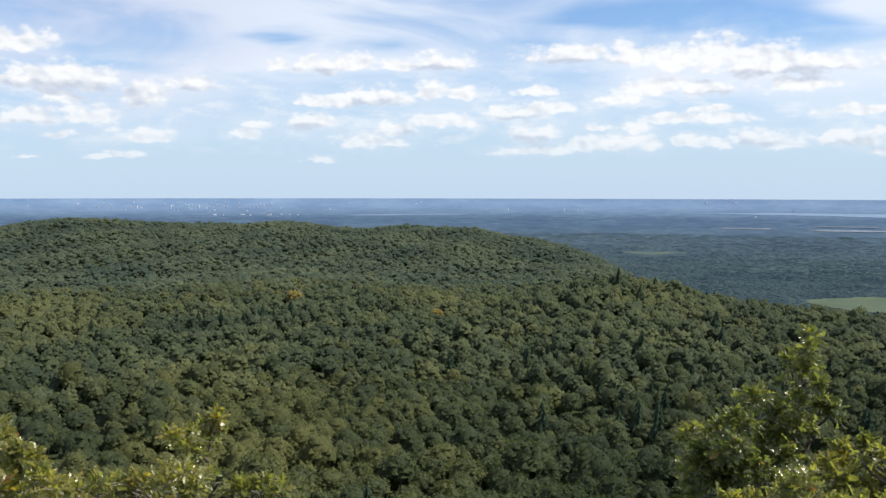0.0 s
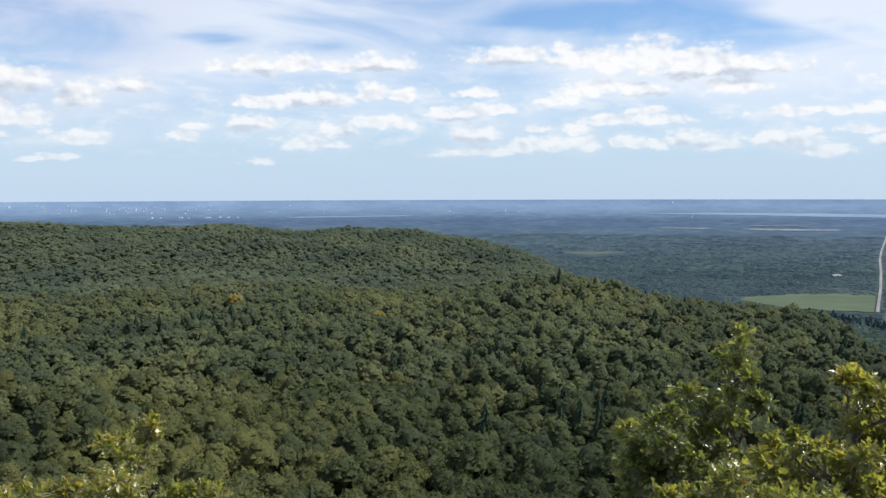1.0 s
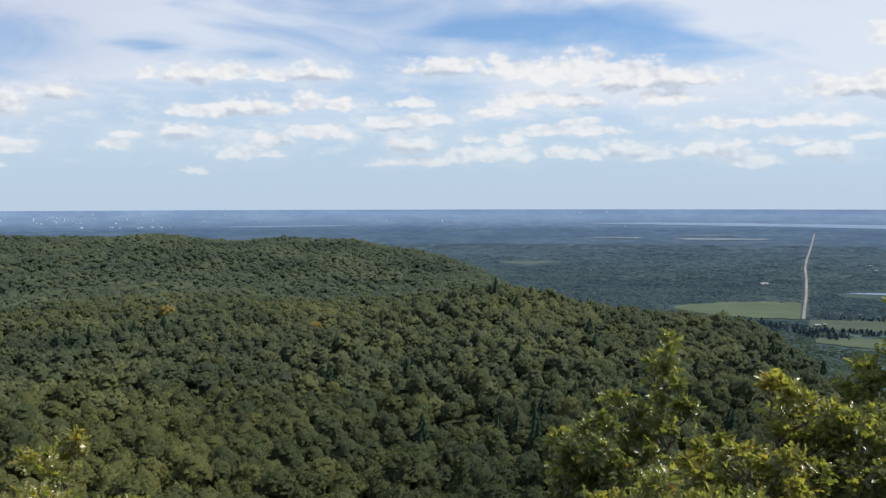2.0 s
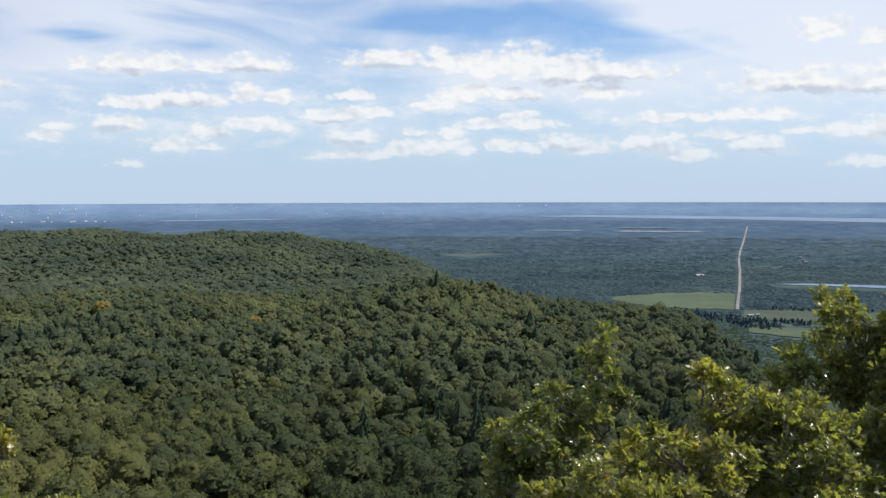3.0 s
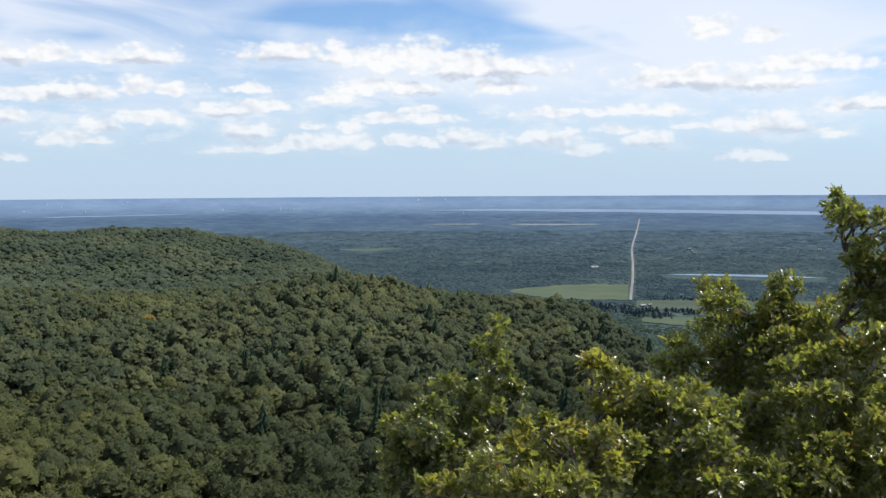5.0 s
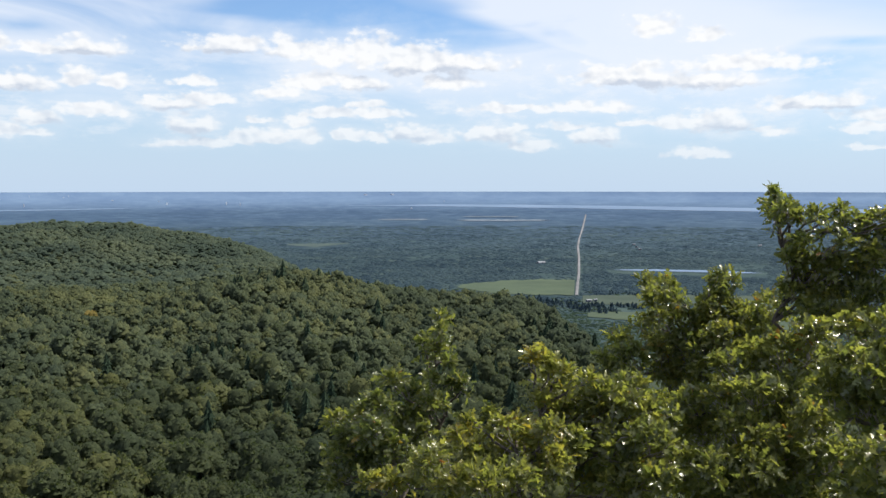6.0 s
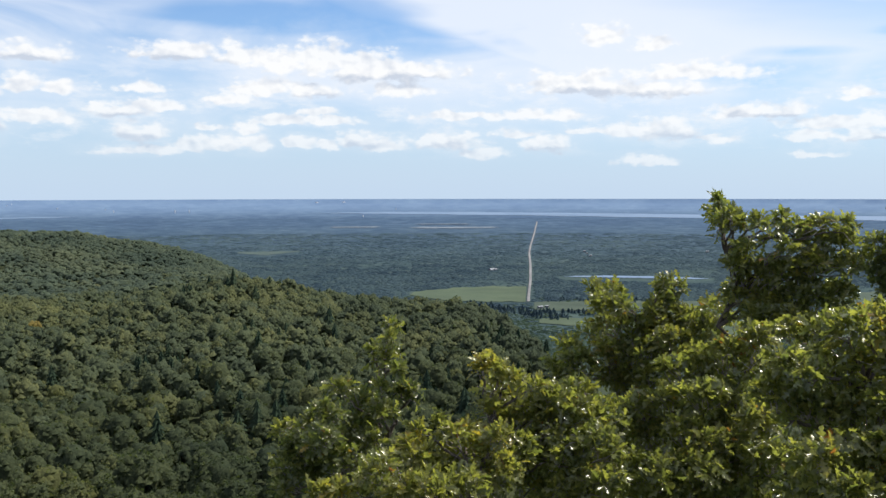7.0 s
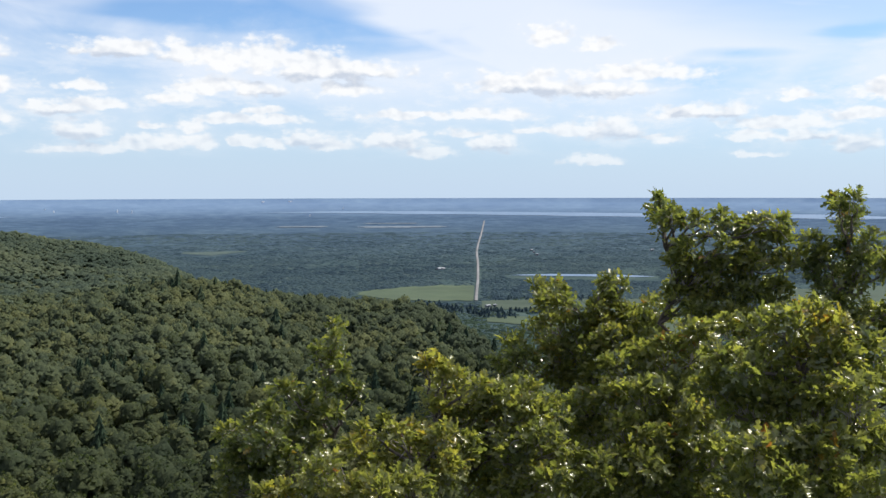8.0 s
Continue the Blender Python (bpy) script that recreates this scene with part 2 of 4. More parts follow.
# ---------------------------------------------------------------- materials
def material(name, build):
    m = bpy.data.materials.new(name)
    m.use_nodes = True
    m.node_tree.nodes.clear()
    t = m.node_tree

    def node(kind, *links, **values):
        n = t.nodes.new(kind)
        for k, v in values.items():
            setattr(n, k, v)
        for i, s in enumerate(links):
            if s is None:
                continue
            if hasattr(s, "is_output"):
                t.links.new(s, n.inputs[i])
            else:
                n.inputs[i].default_value = s
        return n

    def put(n, socket, s):
        if hasattr(s, "is_output"):
            t.links.new(s, n.inputs[socket])
        else:
            n.inputs[socket].default_value = s

    def grain(scale, detail=4.0, rough=0.6):
        n = node("ShaderNodeTexNoise")
        put(n, "Vector", node("ShaderNodeNewGeometry").outputs["Position"])
        put(n, "Scale", scale), put(n, "Detail", detail), put(n, "Roughness", rough)
        return n.outputs[0]

    def ramp(f, *stops):
        n = node("ShaderNodeValToRGB", f)
        while len(n.color_ramp.elements) < len(stops):
            n.color_ramp.elements.new(0.5)
        for e, (at, c) in zip(n.color_ramp.elements, stops):
            e.position, e.color = at, (*c, 1)
        return n.outputs[0]

    def mix(f, a, b, how="MIX"):
        n = node("ShaderNodeMix", data_type="RGBA", blend_type=how)
        for sock, v in ((0, f), (6, a), (7, b)):
            put(n, sock, (*v, 1) if isinstance(v, tuple) and len(v) == 3 else v)
        return n.outputs[2]

    def num(op, a, b=0.0):
        return node("ShaderNodeMath", a, b, operation=op).outputs[0]

    def bump(height, strength, distance):
        n = node("ShaderNodeBump")
        put(n, "Height", height), put(n, "Strength", strength), put(n, "Distance", distance)
        return n.outputs[0]

    def principled(color, rough=0.7, spec=0.3, normal=None, **more):
        n = node("ShaderNodeBsdfPrincipled")
        put(n, "Base Color", (*color, 1) if isinstance(color, tuple) else color)
        put(n, "Roughness", rough), put(n, "Specular IOR Level", spec)
        if normal is not None:
            put(n, "Normal", normal)
        for k, v in more.items():
            put(n, k.replace("_", " "), v)
        return n.outputs[0]

    kit = dict(node=node, put=put, grain=grain, ramp=ramp, mix=mix, num=num, bump=bump, principled=principled)
    out = node("ShaderNodeOutputMaterial")
    t.links.new(build(**kit), out.inputs[0])
    return m


def foliage(name, dark, mid, light, turn, scale, glow=0.28, attribute="tint", rough=0.85, spec=0.04, relief=0.8):
    """Leaves: hue by tree, mottled by noise, with light shining through."""
    def build(node, put, grain, ramp, mix, num, bump, principled):
        tint = node("ShaderNodeAttribute", attribute_name=attribute).outputs["Fac"]
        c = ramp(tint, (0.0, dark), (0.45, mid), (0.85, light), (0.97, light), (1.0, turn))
        g = grain(scale, 3.0)
        c = mix(1.0, c, ramp(g, (0.3, (0.66, 0.69, 0.72)), (0.7, (1.3, 1.27, 1.2))), "MULTIPLY")
        c = mix(1.0, c, ramp(grain(0.012, 2.0), (0.36, (0.80, 0.82, 0.82)), (0.64, (1.2, 1.15, 1.04))), "MULTIPLY")
        body = principled(c, rough, spec, bump(grain(scale, 5.0, 0.65), relief, 0.9 / scale))
        thin = node("ShaderNodeBsdfTranslucent")
        put(thin, 0, mix(1.0, c, (1.1, 1.25, 0.6), "MULTIPLY"))
        m = node("ShaderNodeMixShader", glow, body, thin.outputs[0])
        return m.outputs[0]
    return material(name, build)


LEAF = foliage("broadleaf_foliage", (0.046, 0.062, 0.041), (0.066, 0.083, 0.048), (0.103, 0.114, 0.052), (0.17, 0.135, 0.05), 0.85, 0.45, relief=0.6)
# plateau and far hill leaves: paler, bluer tone of haze put into the colour
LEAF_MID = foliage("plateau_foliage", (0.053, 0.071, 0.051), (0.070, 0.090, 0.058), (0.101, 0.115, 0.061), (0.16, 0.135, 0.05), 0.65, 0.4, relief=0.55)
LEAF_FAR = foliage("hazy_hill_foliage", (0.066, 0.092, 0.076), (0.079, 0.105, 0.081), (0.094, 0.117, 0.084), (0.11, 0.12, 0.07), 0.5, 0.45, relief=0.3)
NEEDLE = foliage("needle_foliage", (0.020, 0.036, 0.026), (0.028, 0.046, 0.032), (0.038, 0.056, 0.036), (0.04, 0.055, 0.03), 2.0, 0.12)
# distance haze over the plain is painted into this leaf colour as blue
WOODS = foliage("hazed_valley_woods", (0.032, 0.057, 0.086), (0.040, 0.068, 0.097), (0.051, 0.082, 0.106), (0.063, 0.097, 0.108), 0.25, 0.4, relief=0.2)
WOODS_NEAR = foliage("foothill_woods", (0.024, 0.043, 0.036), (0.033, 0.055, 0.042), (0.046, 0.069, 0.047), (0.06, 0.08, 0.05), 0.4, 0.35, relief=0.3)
# farther woods, again with blue haze in the base colour
WOODS_FAR = foliage("hazed_far_woods", (0.031, 0.056, 0.086), (0.039, 0.067, 0.098), (0.048, 0.079, 0.107), (0.058, 0.090, 0.110), 0.15, 0.3, relief=0.2)


def plain_stuff(name, a, b, scale, rough=0.8, spec=0.2, rise=0.3, detail=5.0):
    def build(node, put, grain, ramp, mix, num, bump, principled):
        g = grain(scale, detail)
        c = mix(1.0, ramp(g, (0.32, a), (0.68, b)), ramp(grain(scale * 0.13, 3.0), (0.3, (0.8, 0.8, 0.8)), (0.7, (1.2, 1.2, 1.2))), "MULTIPLY")
        return principled(c, rough, spec, bump(g, rise, 0.3 / scale))
    return material(name, build)


BARK = plain_stuff("oak_bark", (0.05, 0.042, 0.035), (0.15, 0.13, 0.11), 22.0, 0.85, 0.2, 0.8)
TWIG = plain_stuff("grey_twig", (0.16, 0.14, 0.12), (0.32, 0.29, 0.26), 30.0, 0.7, 0.3, 0.4)
GRASS = plain_stuff("hay_field", (0.047, 0.068, 0.046), (0.060, 0.082, 0.053), 0.02, 0.9, 0.1, 0.1)
MEADOW = plain_stuff("dry_meadow", (0.042, 0.061, 0.048), (0.055, 0.075, 0.056), 0.02, 0.9, 0.1, 0.1)
# far field, window, gravel and town wall colours: distance haze painted in as blue
GLEBE = plain_stuff("hazed_far_field", (0.047, 0.071, 0.071), (0.062, 0.088, 0.082), 0.02, 0.9, 0.1, 0.1)
TOWN_PANE = plain_stuff("hazed_far_window", (0.20, 0.24, 0.32), (0.26, 0.30, 0.38), 0.2, 0.4, 0.5, 0.0)
ROAD = plain_stuff("gravel_road", (0.15, 0.155, 0.165), (0.19, 0.19, 0.20), 0.05, 0.9, 0.1, 0.1)
GRAVEL = plain_stuff("hazed_gravel", (0.105, 0.135, 0.175), (0.14, 0.17, 0.21), 0.05, 0.9, 0.1, 0.1)
TOWN_WALL = plain_stuff("hazed_town_wall", (0.40, 0.43, 0.51), (0.52, 0.55, 0.62), 0.02, 0.8, 0.2, 0.1)
CONCRETE = plain_stuff("pale_concrete", (0.15, 0.17, 0.19), (0.19, 0.21, 0.23), 0.02, 0.8, 0.2, 0.1)
ROOF = plain_stuff("metal_roof", (0.14, 0.16, 0.19), (0.20, 0.22, 0.25), 0.08, 0.45, 0.5, 0.1)
PANE = plain_stuff("dark_window", (0.05, 0.06, 0.08), (0.09, 0.10, 0.13), 0.2, 0.2, 0.6, 0.0)


def leaf_build(node, put, grain, ramp, mix, num, bump, principled):
    """Oak leaf: each leaf its own hue, waxy upper face, bright when lit from behind."""
    r = node("ShaderNodeAttribute", attribute_name="tint").outputs["Fac"]
    c = ramp(r, (0.0, (0.080, 0.102, 0.050)), (0.4, (0.152, 0.166, 0.068)), (0.75, (0.214, 0.212, 0.078)),
             (0.93, (0.235, 0.190, 0.050)), (0.97, (0.20, 0.13, 0.03)), (1.0, (0.19, 0.085, 0.04)))
    c = mix(1.0, c, ramp(grain(45.0, 3.0), (0.3, (0.75, 0.78, 0.75)), (0.7, (1.2, 1.18, 1.1))), "MULTIPLY")
    body = principled(c, 0.22, 0.7, bump(grain(70.0, 3.0), 0.25, 0.01))
    thin = node("ShaderNodeBsdfTranslucent")
    put(thin, 0, mix(1.0, c, (1.75, 1.8, 0.75), "MULTIPLY"))
    return node("ShaderNodeMixShader", 0.56, body, thin.outputs[0]).outputs[0]


OAK_LEAF = material("oak_leaf", leaf_build)


def ground_build(node, put, grain, ramp, mix, num, bump, principled):
    """Leaf litter and rock on the hill, scrub and grass on the flats, woodland far out, with distance haze painted in
    blue.
    """
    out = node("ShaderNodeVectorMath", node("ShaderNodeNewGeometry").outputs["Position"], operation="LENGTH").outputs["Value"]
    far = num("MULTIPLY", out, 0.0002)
    g, h = grain(0.016, 9.0, 0.68), grain(0.0035, 3.0)
    hill = ramp(grain(0.2, 6.0), (0.3, (0.024, 0.034, 0.018)), (0.7, (0.05, 0.058, 0.03)))
    # the blue in the flats and the far land is haze put into the colour
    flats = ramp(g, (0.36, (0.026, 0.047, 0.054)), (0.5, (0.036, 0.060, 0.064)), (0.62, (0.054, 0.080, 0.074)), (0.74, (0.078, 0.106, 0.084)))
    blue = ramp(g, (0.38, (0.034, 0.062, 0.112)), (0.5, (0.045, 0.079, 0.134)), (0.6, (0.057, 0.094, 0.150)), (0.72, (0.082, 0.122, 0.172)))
    high = node("ShaderNodeSeparateXYZ", node("ShaderNodeNewGeometry").outputs["Position"]).outputs[2]
    low = node("ShaderNodeMapRange", high, -165.0, -182.0, 0.0, 1.0).outputs[0]
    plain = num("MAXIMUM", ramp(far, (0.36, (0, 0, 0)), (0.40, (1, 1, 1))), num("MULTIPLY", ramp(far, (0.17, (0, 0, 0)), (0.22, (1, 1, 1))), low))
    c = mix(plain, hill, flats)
    # painted haze: bluer, then paler, as distance grows
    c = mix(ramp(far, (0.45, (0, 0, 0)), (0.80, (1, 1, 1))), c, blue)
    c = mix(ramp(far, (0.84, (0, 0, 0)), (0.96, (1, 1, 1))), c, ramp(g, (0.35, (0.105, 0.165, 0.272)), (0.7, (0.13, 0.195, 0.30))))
    c = mix(1.0, c, ramp(h, (0.3, (0.85, 0.87, 0.9)), (0.7, (1.12, 1.1, 1.06))), "MULTIPLY")
    return principled(c, 0.95, 0.05, bump(g, 0.2, 6.0))


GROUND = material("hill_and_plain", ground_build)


def water_build(node, put, grain, ramp, mix, num, bump, principled):
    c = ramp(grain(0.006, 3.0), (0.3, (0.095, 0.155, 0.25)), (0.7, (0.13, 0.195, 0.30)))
    return principled(c, 0.55, 0.25, bump(grain(0.2, 3.0), 0.3, 1.0))


WATER = material("pale_water", water_build)

# ---------------------------------------------------------------- mesh helpers
RNG = np.random.default_rng(7)


def mesh_of(name, verts, tris, mat, smooth=None, tint=None):
    verts, tris = np.asarray(verts, np.float32), np.asarray(tris, np.int32)
    me = bpy.data.meshes.new(name)
    me.vertices.add(len(verts))
    me.vertices.foreach_set("co", verts.ravel())
    me.loops.add(tris.size)
    me.loops.foreach_set("vertex_index", tris.ravel())
    me.polygons.add(len(tris))
    k = tris.shape[1]
    me.polygons.foreach_set("loop_start", np.arange(0, tris.size, k, dtype=np.int32))
    me.polygons.foreach_set("loop_total", np.full(len(tris), k, np.int32))
    flags = np.zeros(len(tris), bool) if smooth is None else np.broadcast_to(np.asarray(smooth, bool), (len(tris),))
    me.polygons.foreach_set("use_smooth", np.ascontiguousarray(flags))
    if tint is not None:
        a = me.attributes.new("tint", "FLOAT", "POINT")
        a.data.foreach_set("value", np.asarray(tint, np.float32))
    me.materials.append(mat)
    me.update()
    me.validate()
    return me


def part(name, me, parent, label=""):
    ob = new(name, me)
    ob.parent = parent
    if label:
        tagged(ob, label)
    return ob


class Heap:
    """Gathers many small meshes into one."""
    def __init__(self):
        self.v, self.f, self.s, self.t, self.n = [], [], [], [], 0

    def add(self, v, f, smooth=False, tint=0.5):
        v, f = np.asarray(v, float), np.asarray(f, int)
        self.v.append(v)
        self.f.append(f + self.n)
        self.s.append(np.broadcast_to(np.asarray(smooth, bool), (len(f),)))
        self.t.append(np.broadcast_to(np.asarray(tint, float), (len(v),)))
        self.n += len(v)

    def arrays(self):
        return np.concatenate(self.v), np.concatenate(self.f), np.concatenate(self.s), np.concatenate(self.t)

    def mesh(self, name, mat):
        v, f, s, t = self.arrays()
        return mesh_of(name, v, f, mat, s, t)


def ico():
    g = (1 + 5 ** 0.5) / 2
    v = np.array([(-1, g, 0), (1, g, 0), (-1, -g, 0), (1, -g, 0), (0, -1, g), (0, 1, g), (0, -1, -g), (0, 1, -g),
                  (g, 0, -1), (g, 0, 1), (-g, 0, -1), (-g, 0, 1)], float)
    v /= np.linalg.norm(v[0])
    d = [(a, b, c) for a in range(12) for b in range(a + 1, 12) for c in range(b + 1, 12)
         if max(np.linalg.norm(v[a] - v[b]), np.linalg.norm(v[b] - v[c]), np.linalg.norm(v[a] - v[c])) < 1.1]
    f = [t if np.dot(np.cross(v[t[1]] - v[t[0]], v[t[2]] - v[t[0]]), v[t[0]]) > 0 else t[::-1] for t in d]
    return v, np.array(f)


def split(v, f):
    """Each triangle into four, on the ball."""
    v, seen, out = [tuple(p) for p in v], {}, []

    def half(a, b):
        k = (min(a, b), max(a, b))
        if k not in seen:
            p = np.array(v[a]) + np.array(v[b])
            v.append(tuple(p / np.linalg.norm(p)))
            seen[k] = len(v) - 1
        return seen[k]
    for a, b, c in f:
        ab, bc, ca = half(a, b), half(b, c), half(c, a)
        out += [(a, ab, ca), (ab, b, bc), (ca, bc, c), (ab, bc, ca)]
    return np.array(v), np.array(out)


ICO, ICO2 = ico(), split(*ico())
DOME = (ICO2[0], ICO2[1][[ICO2[0][list(t)][:, 2].mean() > -0.25 for t in ICO2[1]]])
HALF = (ICO[0], ICO[1][[ICO[0][list(t)][:, 2].mean() > -0.62 for t in ICO[1]]])


# ---------------------------------------------------------------- the lie of the land
H = 190.0            # the viewer's height over the plain
RIM = 0.0005         # slope of the sight line to the horizon
NEAR_AZ = [-30, -10, 4, 7.5, 11, 14.2, 17.4, 21, 25.5, 28, 30.2, 31.2, 34, 40, 60]
NEAR_EL = [-5.63, -5.58, -5.69, -5.07, -5.02, -4.96, -5.56, -6.08, -5.97, -7.5, -9.83, -9.12, -14.0, -17.0, -19.0]
NEAR_R = [850, 850, 850, 850, 850, 850, 840, 820, 760, 640, 560, 520, 450, 380, 330]
FAR_AZ = [-30, -25.4, -21.6, -17.9, -13.1, -7.7, -5.7, -2.9, 0, 2.3, 4.7, 7.5, 9.5, 11.2, 13.5]
FAR_EL = [-1.71, -1.5, -0.95, -1.31, -1.51, -1.25, -2.04, -1.56, -1.68, -1.77, -2.33, -2.75, -3.8, -3.7, -7.5]
FAR_R = [1700, 1700, 1700, 1700, 1680, 1660, 1650, 1650, 1640, 1600, 1550, 1450, 1350, 1250, 1150]
CROWN = 12.0         # height of the forest's roof over the ground


def flat_z(d):
    """Depth of the plain below the eye at the built distance d; far out the plain is drawn together."""
    d = np.minimum(np.asarray(d, float), 4845.0)
    true = np.where(d < 2000, d, 2000 - 2850 * np.log(np.maximum(1 - (d - 2000) / 2850.0, 1e-4)))
    return -d * np.sqrt((H / true) ** 2 + RIM ** 2)


def on_plain(a, e, lift=0.0):
    """The point of the plain under the bearing a and the angle e, in degrees."""
    t = np.tan(np.radians(-np.asarray(e, float)))
    true = H / np.sqrt(np.maximum(t * t - RIM * RIM, 1e-9))
    d = np.where(true < 2000, true, 2000 + 2850 * (1 - np.exp(-(true - 2000) / 2850.0)))
    b = np.radians(np.asarray(a, float))
    return np.stack([d * np.sin(b), d * np.cos(b), d * -t + EYE + lift], -1)


LAND_AZ = np.arange(-180, 180.1, 0.75)
LAND_R = np.concatenate([[0, 1.5, 3, 5], np.geomspace(7, 1960, 120), np.arange(2000, 4851, 30.0)])


def lay_of_land():
    z = np.zeros((len(LAND_AZ), len(LAND_R)))
    for i, a in enumerate(LAND_AZ):
        b = min(max(a, -30), 60)
        r1, e1 = np.interp(b, NEAR_AZ, NEAR_R), np.interp(b, NEAR_AZ, NEAR_EL)
        r2, e2 = np.interp(b, FAR_AZ, FAR_R), np.interp(b, FAR_AZ, FAR_EL)
        z1 = r1 * math.tan(radians(e1)) - CROWN
        k = r1 / 850.0
        rr, zz = [0, 2.2, 3.5, 8, 20, 60, 210 * k], [-1.62, -1.7, -2.6, -5.6, -13, -36, -102 * (0.6 + 0.4 * k)]
        if b < 31:
            rr, zz = rr + [300 * k, 520 * k], zz + [-99, z1 - 9]
        rr, zz = rr + [r1], zz + [z1]
        if b < 13.5:
            z2 = r2 * math.tan(radians(e2)) - CROWN
            rr += [r1 + 0.3 * (r2 - r1), r1 + 0.62 * (r2 - r1), r2, r2 + 160, r2 + 600]
            zz += [z1 - 7, 0.45 * z1 + 0.55 * z2 - 3, z2, z2 - 25, -260]
        else:
            rr += [r1 + 60, r1 + 420]
            zz += [z1 - 14, -260]
        ground = np.interp(LAND_R, rr, zz)
        ground = np.maximum(ground, np.where(LAND_R > r1, flat_z(np.maximum(LAND_R, 900)), -999))
        if a < -30 or a > 60:      # the hill goes on behind the viewer
            w = min(1, (-30 - a if a < -30 else a - 60) / 50.0)
            top = np.interp(LAND_R, [0, 3, 30, 200, 1200, 4900], [-1.62, -1.7, -2.5, -12, -30, -44])
            ground = ground * (1 - w) + top * w
        z[i] = ground
    soft = np.array([1, 3, 4, 3, 1]) / 12.0
    for _ in range(2):
        z[:, 12:-3] = sum(k * np.roll(z, s, 1) for k, s in zip(soft, (-2, -1, 0, 1, 2)))[:, 12:-3]
        z = sum(k * np.roll(z, s, 0) for k, s in zip(soft, (-2, -1, 0, 1, 2)))
    z[-1] = z[0]
    return z


LAND = lay_of_land()


def land_z(x, y):
    """Height of the ground at a place of the plan."""
    x, y = np.asarray(x, float), np.asarray(y, float)
    a, r = np.degrees(np.arctan2(x, y)), np.hypot(x, y)
    i = np.clip((a + 180) / 0.75, 0, len(LAND_AZ) - 1.001)
    j = np.clip(np.interp(r, LAND_R, np.arange(len(LAND_R))), 0, len(LAND_R) - 1.001)
    i0, j0 = i.astype(int), j.astype(int)
    u, v = i - i0, j - j0
    z = (LAND[i0, j0] * (1 - u) * (1 - v) + LAND[i0 + 1, j0] * u * (1 - v) + LAND[i0, j0 + 1] * (1 - u) * v + LAND[i0 + 1, j0 + 1] * u * v)
    roll = np.sin(x / 61.0 + 1.3) * np.sin(y / 83.0) + 0.6 * np.sin(x / 27.0 - y / 35.0 + 0.5)
    return z + EYE + 2.6 * roll * np.clip((r - 150) / 200, 0, 1) * np.clip((1900 - r) / 300, 0, 1) * np.clip((z + 165) / 40, 0, 1)


def build_ground():
    n, m = len(LAND_AZ) - 1, len(LAND_R)
    aa, rr = np.meshgrid(np.radians(LAND_AZ[:-1]), LAND_R[1:], indexing="ij")
    x, y = rr * np.sin(aa), rr * np.cos(aa)
    v = np.stack([x, y, land_z(x, y)], -1).reshape(-1, 3)
    v = np.concatenate([v, [[0, 0, float(land_z(0.0, 0.0))]]])
    i, j = np.meshgrid(np.arange(n), np.arange(m - 2), indexing="ij")
    k = m - 1
    a, b, c, d = i * k + j, i * k + j + 1, ((i + 1) % n) * k + j + 1, ((i + 1) % n) * k + j
    f = np.concatenate([np.stack([a, b, c], -1).reshape(-1, 3), np.stack([a, c, d], -1).reshape(-1, 3)])
    hub = len(v) - 1
    s = np.arange(n)
    f = np.concatenate([f, np.stack([np.full(n, hub), s * k, ((s + 1) % n) * k], -1)])
    f = f[:, ::-1]
    tagged(new("ground", mesh_of("ground", v, f, GROUND, True)), "wooded hill falling to a wide green plain, tinted blue by haze", "ground", kind="structure")


build_ground()

# ---------------------------------------------------------------- fields, water and road on the plain


def draped(name, outline_low, outline_high, mat, lift, label, category):
    """A sheet on the plain between two lines of (bearing, angle)."""
    lo, hi = np.array(outline_low, float), np.array(outline_high, float)
    n, k = 40, 5
    s = np.linspace(0, 1, n)
    pick = lambda o: np.stack([np.interp(s, np.linspace(0, 1, len(o)), o[:, c]) for c in (0, 1)], -1)
    lo, hi = pick(lo), pick(hi)
    wob = 0.02 * np.sin(s * 23) + 0.015 * np.sin(s * 57 + 1)
    span = np.abs(hi[:, 1] - lo[:, 1])
    if category in ("gravel", "pond", "river"):      # shores taper and wander
        lean = 0.45 * np.sin(s * 31 + lo[0, 0]) * np.sin(s * 13) + 0.2 * np.sin(s * 71)
        hold = np.clip(np.minimum(s, 1 - s) * 9, 0.05, 1) * (1 + (0.5 if category == "gravel" else 0.22) * lean)
        mid = (lo[:, 1] + hi[:, 1]) / 2
        lo[:, 1], hi[:, 1] = mid - span / 2 * hold, mid + span / 2 * hold
        span = span * 0
    lo[:, 1] += wob * np.minimum(span * 2, 1)
    hi[:, 1] += wob[::-1] * np.minimum(span * 2, 1)
    grid = np.stack([lo + (hi - lo) * w for w in np.linspace(0, 1, k)], 1)
    v = on_plain(grid[..., 0], grid[..., 1], lift).reshape(-1, 3)
    f = [(i * k + j, (i + 1) * k + j, (i + 1) * k + j + 1, i * k + j + 1) for i in range(n - 1) for j in range(k - 1)]
    return tagged(new(name, mesh_of(name, v, f, mat, True)), label, category, kind="structure")


CLEAR = []       # near edge, far edge and margin of what stays free of trees


def clearing(name, low, high, mat, label, category, lift=1.0, margin=0.0):
    draped(name, low, high, mat, lift, label, category)
    CLEAR.append((np.array(low, float), np.array(high, float), margin))


